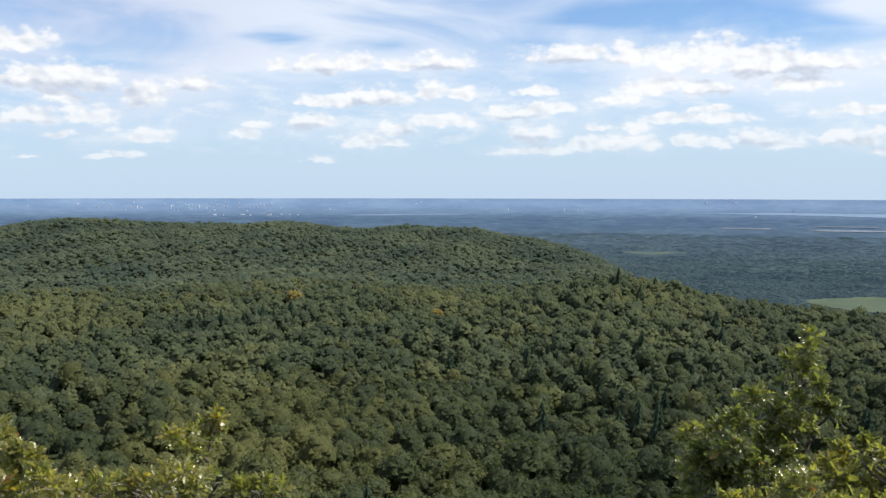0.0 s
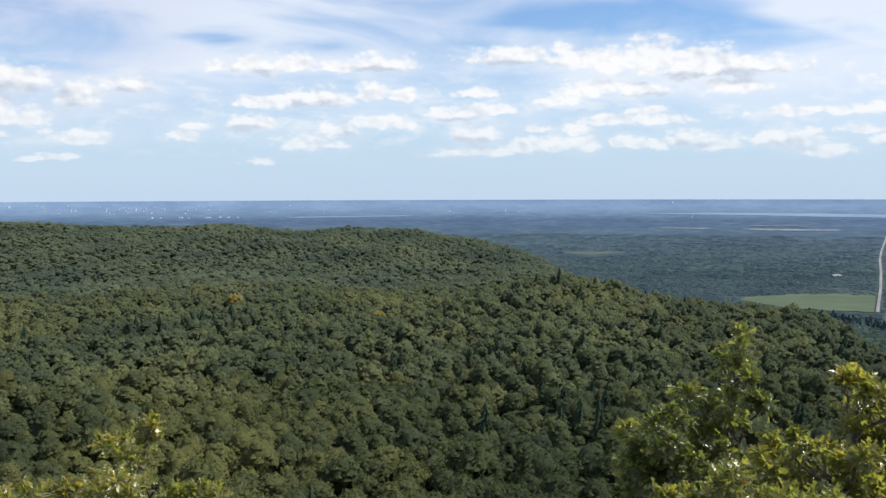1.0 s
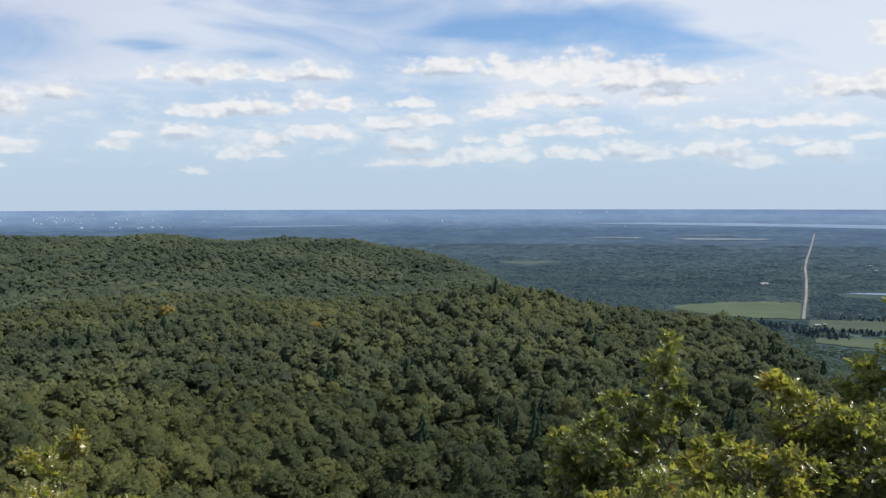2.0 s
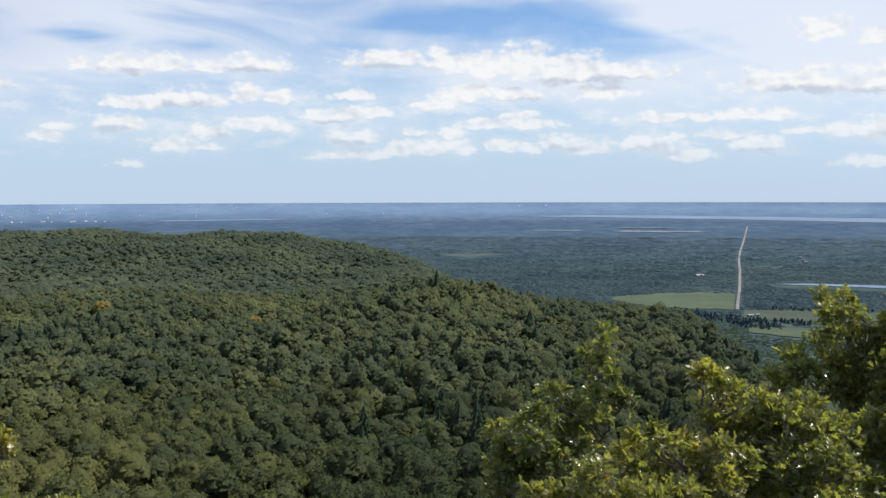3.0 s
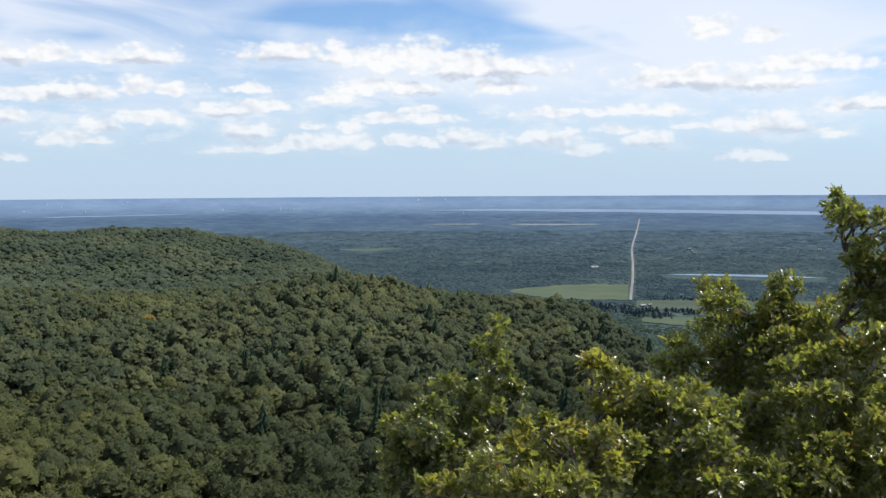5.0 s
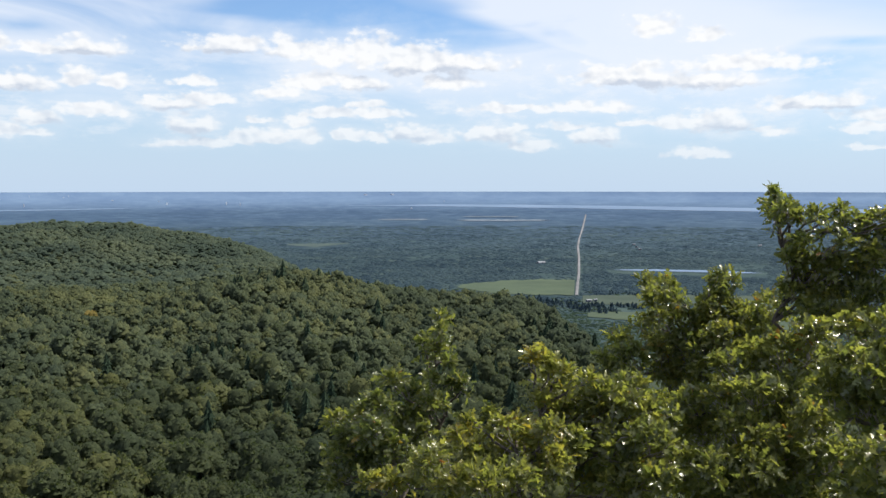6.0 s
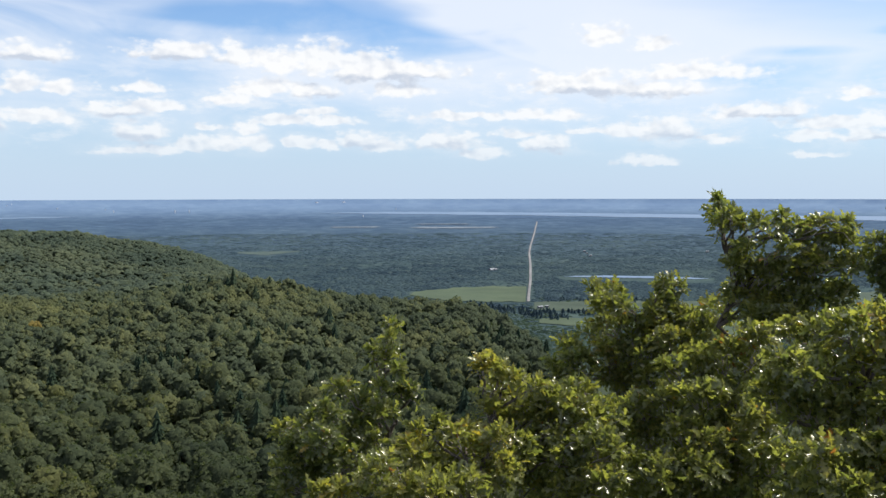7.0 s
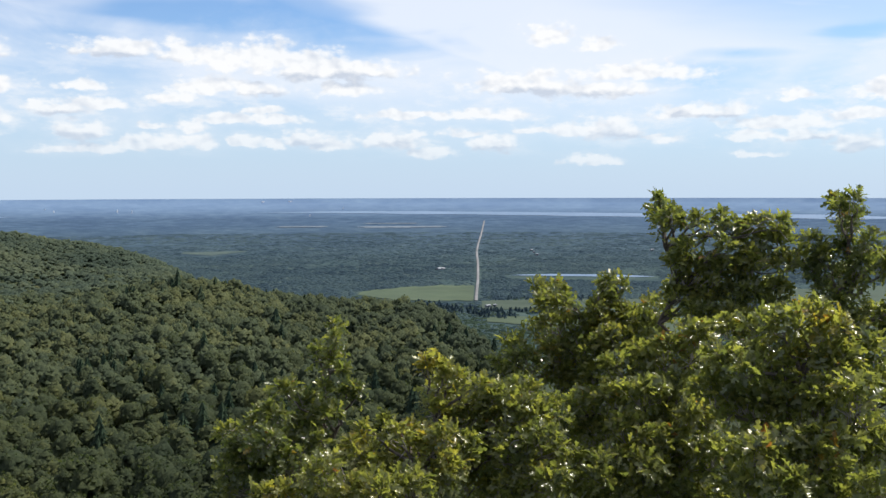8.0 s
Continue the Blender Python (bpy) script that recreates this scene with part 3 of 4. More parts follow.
clearing("field", [(21.3, -6.45), (24, -6.85), (28.45, -6.85)], [(21.6, -6.25), (24, -6.02), (26.5, -5.9), (28.5, -5.93)], GRASS, "smooth pale green hay field below the wooded ridge", "field")
clearing("field", [(29.3, -8.15), (34, -8.4), (41, -9.0)], [(29.3, -7.85), (34, -7.72), (41, -7.4)], GRASS, "light green pasture behind the oaks", "field")
clearing("field", [(28.95, -7.35), (33, -7.35), (41, -7.25)], [(29.0, -6.85), (33, -6.75), (40, -6.6)], MEADOW, "mown meadow beside the road", "field")
clearing("field", [(46, -8.8), (53, -9.4)], [(46, -5.9), (53, -5.3)], MEADOW, "wide dry stubble field", "field")
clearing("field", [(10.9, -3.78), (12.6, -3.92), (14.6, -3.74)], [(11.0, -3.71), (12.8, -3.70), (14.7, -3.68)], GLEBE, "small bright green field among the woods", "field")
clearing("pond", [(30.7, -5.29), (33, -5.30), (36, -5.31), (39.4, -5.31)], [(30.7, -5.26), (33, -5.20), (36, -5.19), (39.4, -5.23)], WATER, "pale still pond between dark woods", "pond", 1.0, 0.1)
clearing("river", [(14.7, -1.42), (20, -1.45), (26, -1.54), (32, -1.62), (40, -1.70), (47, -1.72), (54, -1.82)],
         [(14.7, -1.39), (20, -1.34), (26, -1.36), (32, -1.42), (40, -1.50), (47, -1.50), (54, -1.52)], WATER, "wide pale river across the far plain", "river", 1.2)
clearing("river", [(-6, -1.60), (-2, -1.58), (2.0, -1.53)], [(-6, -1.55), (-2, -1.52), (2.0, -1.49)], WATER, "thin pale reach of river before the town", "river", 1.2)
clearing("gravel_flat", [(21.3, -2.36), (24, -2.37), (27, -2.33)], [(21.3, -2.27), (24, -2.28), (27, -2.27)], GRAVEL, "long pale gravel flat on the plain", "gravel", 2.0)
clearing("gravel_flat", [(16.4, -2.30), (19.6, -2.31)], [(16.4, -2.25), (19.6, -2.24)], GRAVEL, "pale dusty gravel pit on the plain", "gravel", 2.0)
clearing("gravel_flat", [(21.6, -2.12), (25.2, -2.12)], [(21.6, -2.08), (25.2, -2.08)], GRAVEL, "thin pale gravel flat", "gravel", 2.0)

ROAD_EL = [-6.80, -6.3, -5.6, -4.6, -3.9, -3.4, -2.9, -2.4, -1.95]
ROAD_AZ = [28.62, 28.66, 28.74, 28.74, 28.66, 28.74, 28.90, 29.02, 29.12]


def build_road():
    e = np.linspace(-6.85, -1.95, 60)
    a = np.interp(e, ROAD_EL, ROAD_AZ)
    p = on_plain(a, e, 1.6)
    side = np.stack([p[:, 1], -p[:, 0], 0 * p[:, 0]], -1)
    side /= np.linalg.norm(side, axis=1)[:, None]
    half = np.linspace(2.5, 2.9, 60)[:, None]
    v = np.stack([p - side * half, p - side * half * 0.5 + (0, 0, 0.3), p + side * half * 0.5 + (0, 0, 0.3), p + side * half], 1).reshape(-1, 3)
    f = [(i * 4 + j, i * 4 + j + 1, i * 4 + j + 5, i * 4 + j + 4) for i in range(59) for j in range(3)]
    tagged(new("road", mesh_of("road", v, f, ROAD, True)), "straight pale gravel road running out over the plain", "road", kind="structure")


build_road()

# ---------------------------------------------------------------- forest


_five = np.arange(5) * 2 * math.pi / 5
TUFT = (np.concatenate([[[0, 0, 0.66]], np.stack([np.cos(_five), np.sin(_five), 0 * _five - 0.5], -1)]), np.array([(0, 1 + i, 1 + (i + 1) % 5) for i in range(5)]))


def crown_shape(rng, lumps, cards, ball, radius=4.6, tall=9.0, card=0.75):
    """A leafy crown: round clumps heaped over an uneven tall dome, with loose sprays standing off them."""
    h = Heap()
    bv, bf = ball
    spots = []
    lop = rng.uniform(0, 6.28)
    cv, cf = DOME if lumps > 24 else HALF
    side = 1 + 0.2 * np.cos(np.arctan2(cv[:, 1], cv[:, 0]) - lop)
    core = cv * rng.uniform(0.82, 1.04, (len(cv), 1)) * (radius * 0.88, radius * 0.88, tall * 0.62) * np.stack([side, side, 0 * side + 1], -1) + (0, 0, tall * 0.2)
    # core tint a touch darker: shade between the clumps put into the colour
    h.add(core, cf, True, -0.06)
    for i in range(lumps):
        up = 0.05 + 0.93 * ((i + 0.5) / lumps)
        a = i * 2.39996 + rng.uniform(-0.6, 0.6)
        ring = math.sqrt(max(0.0, 1 - up ** 2)) * (1 + 0.22 * math.cos(a - lop))
        d = np.array([ring * math.cos(a), ring * math.sin(a), up])
        s = radius * rng.uniform(0.26, 0.46) * (14.0 / lumps) ** 0.4
        c = d * (radius * 0.84, radius * 0.84, tall * 0.58) * rng.uniform(0.84, 1.08) + (0, 0, tall * 0.18)
        v = bv * (1 + rng.uniform(-0.18, 0.18, (len(bv), 1))) * (s, s, s * rng.uniform(0.7, 1.05))
        v = v + np.outer(v[:, 2], np.array([d[0], d[1], 0])) * 0.5 + c
        h.add(v, bf, True, rng.uniform(-0.2, 0.2))
        spots.append((c, s))
    for i in range(cards):
        c, s = spots[rng.integers(len(spots))]
        d = rng.normal(size=3) + (0, 0, 0.5) + c / radius * 0.4
        d /= np.linalg.norm(d)
        n = d + rng.normal(size=3) * (0.75 if cards > 30 else 0.4)
        n /= np.linalg.norm(n)
        u = np.cross(n, rng.normal(size=3))
        u /= np.linalg.norm(u)
        w = np.cross(n, u)
        p = c + d * s * (1, 1, 0.85) * rng.uniform(0.85, 1.2)
        k = card * rng.uniform(0.5, 1.4)
        quad = np.array([p - u * k * 0.5 - w * k * 0.15, p + w * k * 0.38 + n * 0.1, p + u * k * 0.55, p - w * k * 0.42 - n * 0.05])
        h.add(quad, [(0, 1, 2), (0, 2, 3)], False, rng.uniform(-0.2, 0.28) if cards > 30 else rng.uniform(-0.08, 0.12))
    return h.arrays()


def spire_shape(rng, tiers, points, radius=3.7, tall=11.5):
    """A spruce or pine: ragged drooping tiers round a stem."""
    h = Heap()
    for i in range(tiers):
        z = tall * (0.18 + 0.74 * i / tiers)
        rad = radius * (1 - 0.82 * i / tiers) * rng.uniform(0.85, 1.15)
        a = np.arange(points * 2) * math.pi / points + rng.uniform(0, 3)
        rr = np.where(np.arange(points * 2) % 2 == 0, 1.0, 0.55) * rad * rng.uniform(0.8, 1.2, points * 2)
        zz = z - np.where(np.arange(points * 2) % 2 == 0, 0.5, 0.1) * rad * 0.8
        v = np.concatenate([np.stack([rr * np.cos(a), rr * np.sin(a), zz], -1), [[0, 0, z + tall / tiers * 1.15]]])
        n = points * 2
        h.add(v, [(k, (k + 1) % n, n) for k in range(n)], False, rng.uniform(-0.1, 0.1))
    return h.arrays()


def planted(shapes, places, name, mat, label, category):
    """Copies of the shapes at (x, y, z, turn, size, height, tint), joined into one mesh of many trees."""
    vs, fs, ss, ts, n = [], [], [], [], 0
    for k, (v, f, s, t) in enumerate(shapes):
        q = places[k::len(shapes)]
        if not len(q):
            continue
        c, d = np.cos(q[:, 3])[:, None], np.sin(q[:, 3])[:, None]
        x = (v[None, :, 0] * c - v[None, :, 1] * d) * q[:, 4:5] + q[:, 0:1]
        y = (v[None, :, 0] * d + v[None, :, 1] * c) * q[:, 4:5] + q[:, 1:2]
        z = v[None, :, 2] * q[:, 5:6] + q[:, 2:3]
        vs.append(np.stack([x, y, z], -1).reshape(-1, 3))
        fs.append((f[None] + (n + np.arange(len(q)) * len(v))[:, None, None]).reshape(-1, 3))
        ss.append(np.tile(s, len(q)))
        ts.append(np.where(q[:, 6:7] > 0.99, 1.0, np.clip(t[None] + q[:, 6:7], 0, 0.95)).reshape(-1))
        n += len(q) * len(v)
    me = mesh_of(name, np.concatenate(vs), np.concatenate(fs), mat, np.concatenate(ss), np.concatenate(ts))
    return tagged(new(name, me), label, category, kind="stuff")


def patches(x, y, size, seed):
    """Slow patchy variation over the plan, about -1 to 1."""
    r = np.random.default_rng(seed)
    s = 0
    for k in range(5):
        a = r.uniform(0, 6.28)
        w = size * r.uniform(0.6, 1.6)
        s = s + np.sin((x * math.cos(a) + y * math.sin(a)) / w + r.uniform(0, 6.28))
    return s / 2.6


def forest_places():
    spacing, rows = 8.1, []
    r = 236.0
    while r < 1820:
        step = spacing * (1 + 0.2 * min(1, max(0, (r - 700) / 400)))
        count = int(radians(64) * r / step)
        a = np.radians(-29.0) + (np.arange(count) + RNG.uniform(-0.46, 0.46, count)) * step / r
        rr = r + RNG.uniform(-0.48, 0.48, count) * step
        rows.append(np.stack([np.degrees(a), rr], -1))
        r += step
    p = np.concatenate(rows)
    a, r = p[:, 0], p[:, 1]
    r1, r2 = np.interp(a, NEAR_AZ, NEAR_R), np.where(a < 13.5, np.interp(a, FAR_AZ, FAR_R), 0)
    keep = r < np.maximum(r1 + np.where(a > 13, 260, 90), r2 + 70)
    keep &= r > np.where(a > 28, np.interp(a, [28, 31, 35], [236, 300, 380]), 0)
    return p[keep]


def build_forest():
    p = forest_places()
    a, r = np.radians(p[:, 0]), p[:, 1]
    x, y = r * np.sin(a), r * np.cos(a)
    z = land_z(x, y)
    n = len(p)
    size = np.clip(RNG.lognormal(0.04, 0.27 - 0.08 * np.clip((r - 600) / 400, 0, 1), n), 0.55, 1.75)
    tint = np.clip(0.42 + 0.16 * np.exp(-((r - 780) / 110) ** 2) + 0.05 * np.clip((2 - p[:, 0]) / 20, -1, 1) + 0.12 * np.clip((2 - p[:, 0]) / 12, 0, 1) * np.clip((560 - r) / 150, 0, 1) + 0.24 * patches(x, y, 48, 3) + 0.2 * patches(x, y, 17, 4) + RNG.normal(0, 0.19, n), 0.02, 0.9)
    tint = np.where(RNG.random(n) < 0.001, 1.0, tint)
    lift = RNG.normal(0.0, 1.0, n) * (1.6 - 1.1 * np.clip((r - 600) / 350, 0, 1))
    # far crowns are flattened to soften their contrast in place of haze
    q = np.stack([x, y, z + 2.6 + lift, RNG.uniform(0, 6.28, n), size, size * RNG.uniform(0.78, 1.18, n) * (0.96 - 0.36 * np.clip((r - 780) / 200, 0, 1)), tint], -1)
    deg = p[:, 0]
    grove = lambda a0, r0, wa, wr: np.exp(-((deg - a0) / wa) ** 2 - ((r - r0) / wr) ** 2)
    stand = 1.3 * np.exp(-((deg + 12) / 6) ** 2 - ((r - 668 - 5.3 * (deg + 15)) / 20) ** 2) + 0.6 * grove(27, 610, 3.2, 90) + 1.2 * grove(6, 525, 1.9, 15)
    pine = 0.8 * patches(x, y, 70, 9) + 1.5 * stand + RNG.normal(0, 0.4, n) > 1.05 + 0.9 * np.clip((r - 850) / 100, 0, 1)
    near_order = np.argsort(np.where(pine, 9999, r + np.abs(p[:, 0] - 2) * 1.5))[:280]
    q[:, 6] = np.where(q[:, 6] > 0.99, 1.0, np.clip(q[:, 6] - 0.45 * stand, 0.0, 0.95))
    single = np.zeros(n, bool)
    single[near_order] = True
    rng = np.random.default_rng(11)
    wide = ~pine & ~single
    blur = r + RNG.normal(0, 45, n)
    # crowns farther out get the foliage colours with haze painted in
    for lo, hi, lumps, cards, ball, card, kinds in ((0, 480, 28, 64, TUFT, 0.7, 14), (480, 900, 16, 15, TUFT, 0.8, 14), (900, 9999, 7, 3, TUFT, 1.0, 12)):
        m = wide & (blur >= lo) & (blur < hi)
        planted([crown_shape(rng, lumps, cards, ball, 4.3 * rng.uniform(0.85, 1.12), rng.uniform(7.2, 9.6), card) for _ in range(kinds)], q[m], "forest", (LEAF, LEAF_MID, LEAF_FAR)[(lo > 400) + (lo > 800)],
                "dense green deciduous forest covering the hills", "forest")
    for lo, hi, tiers, points in ((0, 620, 7, 6), (620, 9999, 4, 4)):
        m = pine & (r >= lo) & (r < hi)
        g = q[m].copy()
        g[:, 2] -= 4.0
        g[:, 5] *= 1.0
        planted([spire_shape(rng, tiers, points) for _ in range(4)], g, "conifer_forest", NEEDLE,
                "dark green pines and spruces among the broadleaf trees", "forest")
    # the nearest trees, one by one
    crowns = []
    for k in range(8):
        v, f, s, t = crown_shape(rng, 40, 300, TUFT, 4.7 * rng.uniform(0.85, 1.12), rng.uniform(7.4, 9.8), 0.7)
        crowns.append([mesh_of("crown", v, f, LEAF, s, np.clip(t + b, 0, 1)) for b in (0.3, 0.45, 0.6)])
    stem = Heap()
    ring = np.arange(7) * 2 * math.pi / 7
    cone = [(0.0, 0.30), (1.5, 0.22), (4.0, 0.19), (7.5, 0.08)]
    v = np.concatenate([np.stack([w * np.cos(ring), w * np.sin(ring), 0 * ring + h], -1) for h, w in cone])
    f = [t for j in range(3) for i in range(7) for t in ((j * 7 + i, j * 7 + (i + 1) % 7, j * 7 + 7 + (i + 1) % 7), (j * 7 + i, j * 7 + 7 + (i + 1) % 7, j * 7 + 7 + i))]
    stem.add(v, f, True)
    trunk = stem.mesh("trunk", BARK)
    for k, i in enumerate(near_order):
        tree = tagged(new("tree"), "green deciduous tree with a rounded leafy crown", "tree", "trees of the near forest")
        tree.location, tree.rotation_euler = (x[i], y[i], z[i] - 0.3), (0, 0, q[i, 3])
        tree.scale = (size[i], size[i], q[i, 5])
        part("trunk", trunk, tree)
        c = part("crown", crowns[k % 8][0 if tint[i] < 0.36 else 1 if tint[i] < 0.55 else 2], tree)
        c.location = (0, 0, 3.0 + float(np.clip(lift[i], -1.5, 2.0)))


build_forest()


def plain_woods():
    rows = []
    e_d = 1000.0
    while e_d < 3500:
        w = np.interp(e_d, [1500, 2600, 3000, 4800], [0.0034, 0.0034, 0.0045, 0.008]) * e_d
        count = int(radians(82) * e_d / (w * 1.05))
        a = -27 + np.degrees((np.arange(count) + RNG.uniform(-0.5, 0.5, count)) * w * 1.05 / e_d)
        d = e_d + RNG.uniform(-0.9, 0.9, count) * w
        rows.append(np.stack([a, d, np.full(count, w)], -1))
        e_d += w * 1.9
    p = np.concatenate(rows)
    a, d, w = p.T
    zrel = flat_z(d)
    e = np.degrees(np.arctan2(zrel, d))
    x, y = d * np.sin(np.radians(a)), d * np.cos(np.radians(a))
    keep = np.ones(len(p), bool)
    for lo, hi, margin in CLEAR:
        inside = (a > lo[:, 0].min() - margin * 3) & (a < lo[:, 0].max() + margin * 3)
        keep &= ~(inside & (e > np.interp(a, lo[:, 0], lo[:, 1]) - 0.1 - margin) & (e < np.interp(a, hi[:, 0], hi[:, 1]) + 0.02))
    keep &= (np.abs(a - np.interp(e, ROAD_EL, ROAD_AZ)) * d / 57.3 > 8) | (e < -6.9)
    open_land = patches(x * 0.6, y, 60, 21) + 0.7 * patches(x * 0.6, y, 24, 22)
    keep &= (open_land < np.where(d < 1900, 0.95, 1.05)) | (RNG.random(len(p)) < 0.35)
    keep &= e > np.where(a < 11, np.interp(a, FAR_AZ, FAR_EL), np.interp(a, NEAR_AZ, NEAR_EL)) - 1.0
    p, a, d, w, x, y, zrel = p[keep], a[keep], d[keep], w[keep], x[keep], y[keep], zrel[keep]
    n = len(p)
    s = w * np.clip(RNG.lognormal(0.02, 0.32, n), 0.5, 2.0)
    tint = np.clip(0.42 + 0.28 * patches(x * 0.6, y * 0.9, 80, 31) + 0.2 * patches(x * 0.6, y, 26, 33) + RNG.normal(0, 0.16, n), 0, 1)
    q = np.stack([x, y, np.maximum(zrel + EYE, land_z(x, y)) - 0.3, RNG.uniform(0, 6.28, n), s, s * RNG.uniform(0.8, 1.1, n) * np.interp(d, [1500, 2500, 3100, 3500], [0.27, 0.15, 0.08, 0.045]), tint], -1)
    rng = np.random.default_rng(5)
    shapes = []
    for k in range(6):
        ring = np.arange(6) * math.pi / 3
        wob = rng.uniform(0.75, 1.25, 12)
        v = np.concatenate([[[0, 0, rng.uniform(0.85, 1.1)]], np.stack([0.48 * wob[:6] * np.cos(ring), 0.48 * wob[:6] * np.sin(ring), 0.72 * wob[6:] ** 0.5], -1),
                            np.stack([0.8 * wob[6:] * np.cos(ring + 0.5), 0.8 * wob[6:] * np.sin(ring + 0.5), 0 * ring - 0.1], -1)])
        f = [t for i in range(6) for t in ((0, 1 + i, 1 + (i + 1) % 6), (1 + i, 7 + i, 1 + (i + 1) % 6), (1 + (i + 1) % 6, 7 + i, 7 + (i + 1) % 6))]
        shapes.append((v, np.array(f), np.ones(18, bool), rng.uniform(-0.06, 0.06, 13)))
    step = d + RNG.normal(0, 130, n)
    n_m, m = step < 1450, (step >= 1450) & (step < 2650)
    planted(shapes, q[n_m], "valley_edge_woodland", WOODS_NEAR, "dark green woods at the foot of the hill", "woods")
    planted(shapes, q[m], "valley_woodland", WOODS, "dark woods on the plain, tinted blue-green with haze", "woods")
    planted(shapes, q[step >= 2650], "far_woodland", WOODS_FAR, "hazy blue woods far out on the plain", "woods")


plain_woods()

# ---------------------------------------------------------------- far town and farm buildings


def box(h, x0, x1, y0, y1, z0, z1):
    v = [(x, y, z) for z in (z0, z1) for y in (y0, y1) for x in (x0, x1)]
    h.add(v, [(0, 2, 3), (0, 3, 1), (4, 5, 7), (4, 7, 6), (0, 1, 5), (0, 5, 4), (2, 6, 7), (2, 7, 3), (0, 4, 6), (0, 6, 2), (1, 3, 7), (1, 7, 5)])


def facing(ob, p):
    ob.location, ob.rotation_euler = p, (0, 0, -math.atan2(p[0], p[1]) + 0.7)


def tower(a, e, wide, tall, rng):
    """A far block of flats: walls, a set-back roof house and bands of windows."""
    wide, tall = wide * 0.36, tall * 0.5
    deep = min(8.0, max(1.5, wide * 0.45))
    t = tagged(new("apartment_building"), "pale high-rise block in the hazy far town" if tall > wide else "long low pale building in the far town", "building", "buildings of the far town")
    facing(t, on_plain(a, e, 0.0))
    h = Heap()
    box(h, -wide / 2, wide / 2, -deep, deep, -2, tall)
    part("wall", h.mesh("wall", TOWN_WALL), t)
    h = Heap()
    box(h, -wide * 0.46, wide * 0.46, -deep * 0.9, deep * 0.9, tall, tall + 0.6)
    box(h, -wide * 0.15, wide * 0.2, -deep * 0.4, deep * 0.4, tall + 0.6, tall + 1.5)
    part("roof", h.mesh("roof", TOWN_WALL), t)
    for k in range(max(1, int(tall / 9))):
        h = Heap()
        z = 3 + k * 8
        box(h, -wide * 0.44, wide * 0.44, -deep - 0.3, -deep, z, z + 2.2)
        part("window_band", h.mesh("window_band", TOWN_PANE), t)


def barn(a, e, wide, tall, label):
    """A farm building with a pitched metal roof, a door and windows."""
    t = tagged(new("farm_building"), label, "building", "farm buildings on the plain")
    facing(t, on_plain(a, e, 1.2))
    d = min(wide * 0.24, 6)
    h = Heap()
    box(h, -wide / 2, wide / 2, -d, d, -1.5, tall)
    part("wall", h.mesh("wall", CONCRETE), t)
    h = Heap()
    w, r = wide / 2 + 0.6, tall + d * 0.55
    h.add([(-w, -d - 0.6, tall - 0.2), (w, -d - 0.6, tall - 0.2), (w, 0, r), (-w, 0, r), (-w, d + 0.6, tall - 0.2), (w, d + 0.6, tall - 0.2)],
          [(0, 1, 2), (0, 2, 3), (3, 2, 5), (3, 5, 4), (0, 3, 4), (1, 5, 2)])
    part("roof", h.mesh("roof", ROOF), t)
    h = Heap()
    box(h, -1.8, 1.8, -d - 0.15, -d, -1, 3.2)
    part("door", h.mesh("door", PANE), t)
    for s in (-0.32, 0.32):
        h = Heap()
        box(h, wide * s - 0.9, wide * s + 0.9, -d - 0.12, -d, 1.2, 2.6)
        part("window", h.mesh("window", PANE), t)


def build_town():
    rng = np.random.default_rng(17)
    for a, e, w, tall in ((-19.5, -1.12, 8, 34), (-16.2, -1.2, 9, 40), (-18.1, -1.16, 10, 26), (-14.6, -1.15, 14, 26), (-9.8, -1.2, 9, 22),
                          (-13.0, -1.1, 12, 18), (7.4, -1.35, 9, 30), (8.2, -1.36, 8, 26), (4.0, -1.3, 9, 20), (-3.7, -1.38, 9, 26), (20.5, -1.2, 8, 14)):
        tower(a, e, w, tall, rng)
    for k in range(60):
        a = rng.normal(-16, 4.5) if k < 54 else rng.uniform(-8, 9)
        tower(float(np.clip(a, -26, 12)), -rng.uniform(0.78, 1.3), rng.uniform(7, 24), rng.uniform(4, 11), rng)
    for k in range(10):
        tower(rng.uniform(-14, -8), -1.52 - rng.uniform(0, 0.05), rng.uniform(12, 40), 6, rng)
    for k in range(3):
        tower(rng.uniform(-4, 22), -rng.uniform(0.72, 0.85), rng.uniform(20, 50), 4, rng)
    barn(26.45, -4.92, 20, 1.6, "long pale farm shed with a metal roof")
    barn(29.35, -7.25, 9, 3, "white farmhouse beside the road end")
    barn(29.75, -7.2, 6, 3, "small white farm building among trees")
    barn(32.0, -3.78, 8, 3.5, "white house at the edge of the woods")
    barn(32.35, -4.05, 7, 3.5, "white house at the edge of the woods")
    barn(32.15, -3.9, 6, 3, "white house at the edge of the woods")
    barn(39.2, -3.72, 10, 3.5, "long white house among the woods")
    tower(18.5, -1.62, 12, 14, rng)


build_town()


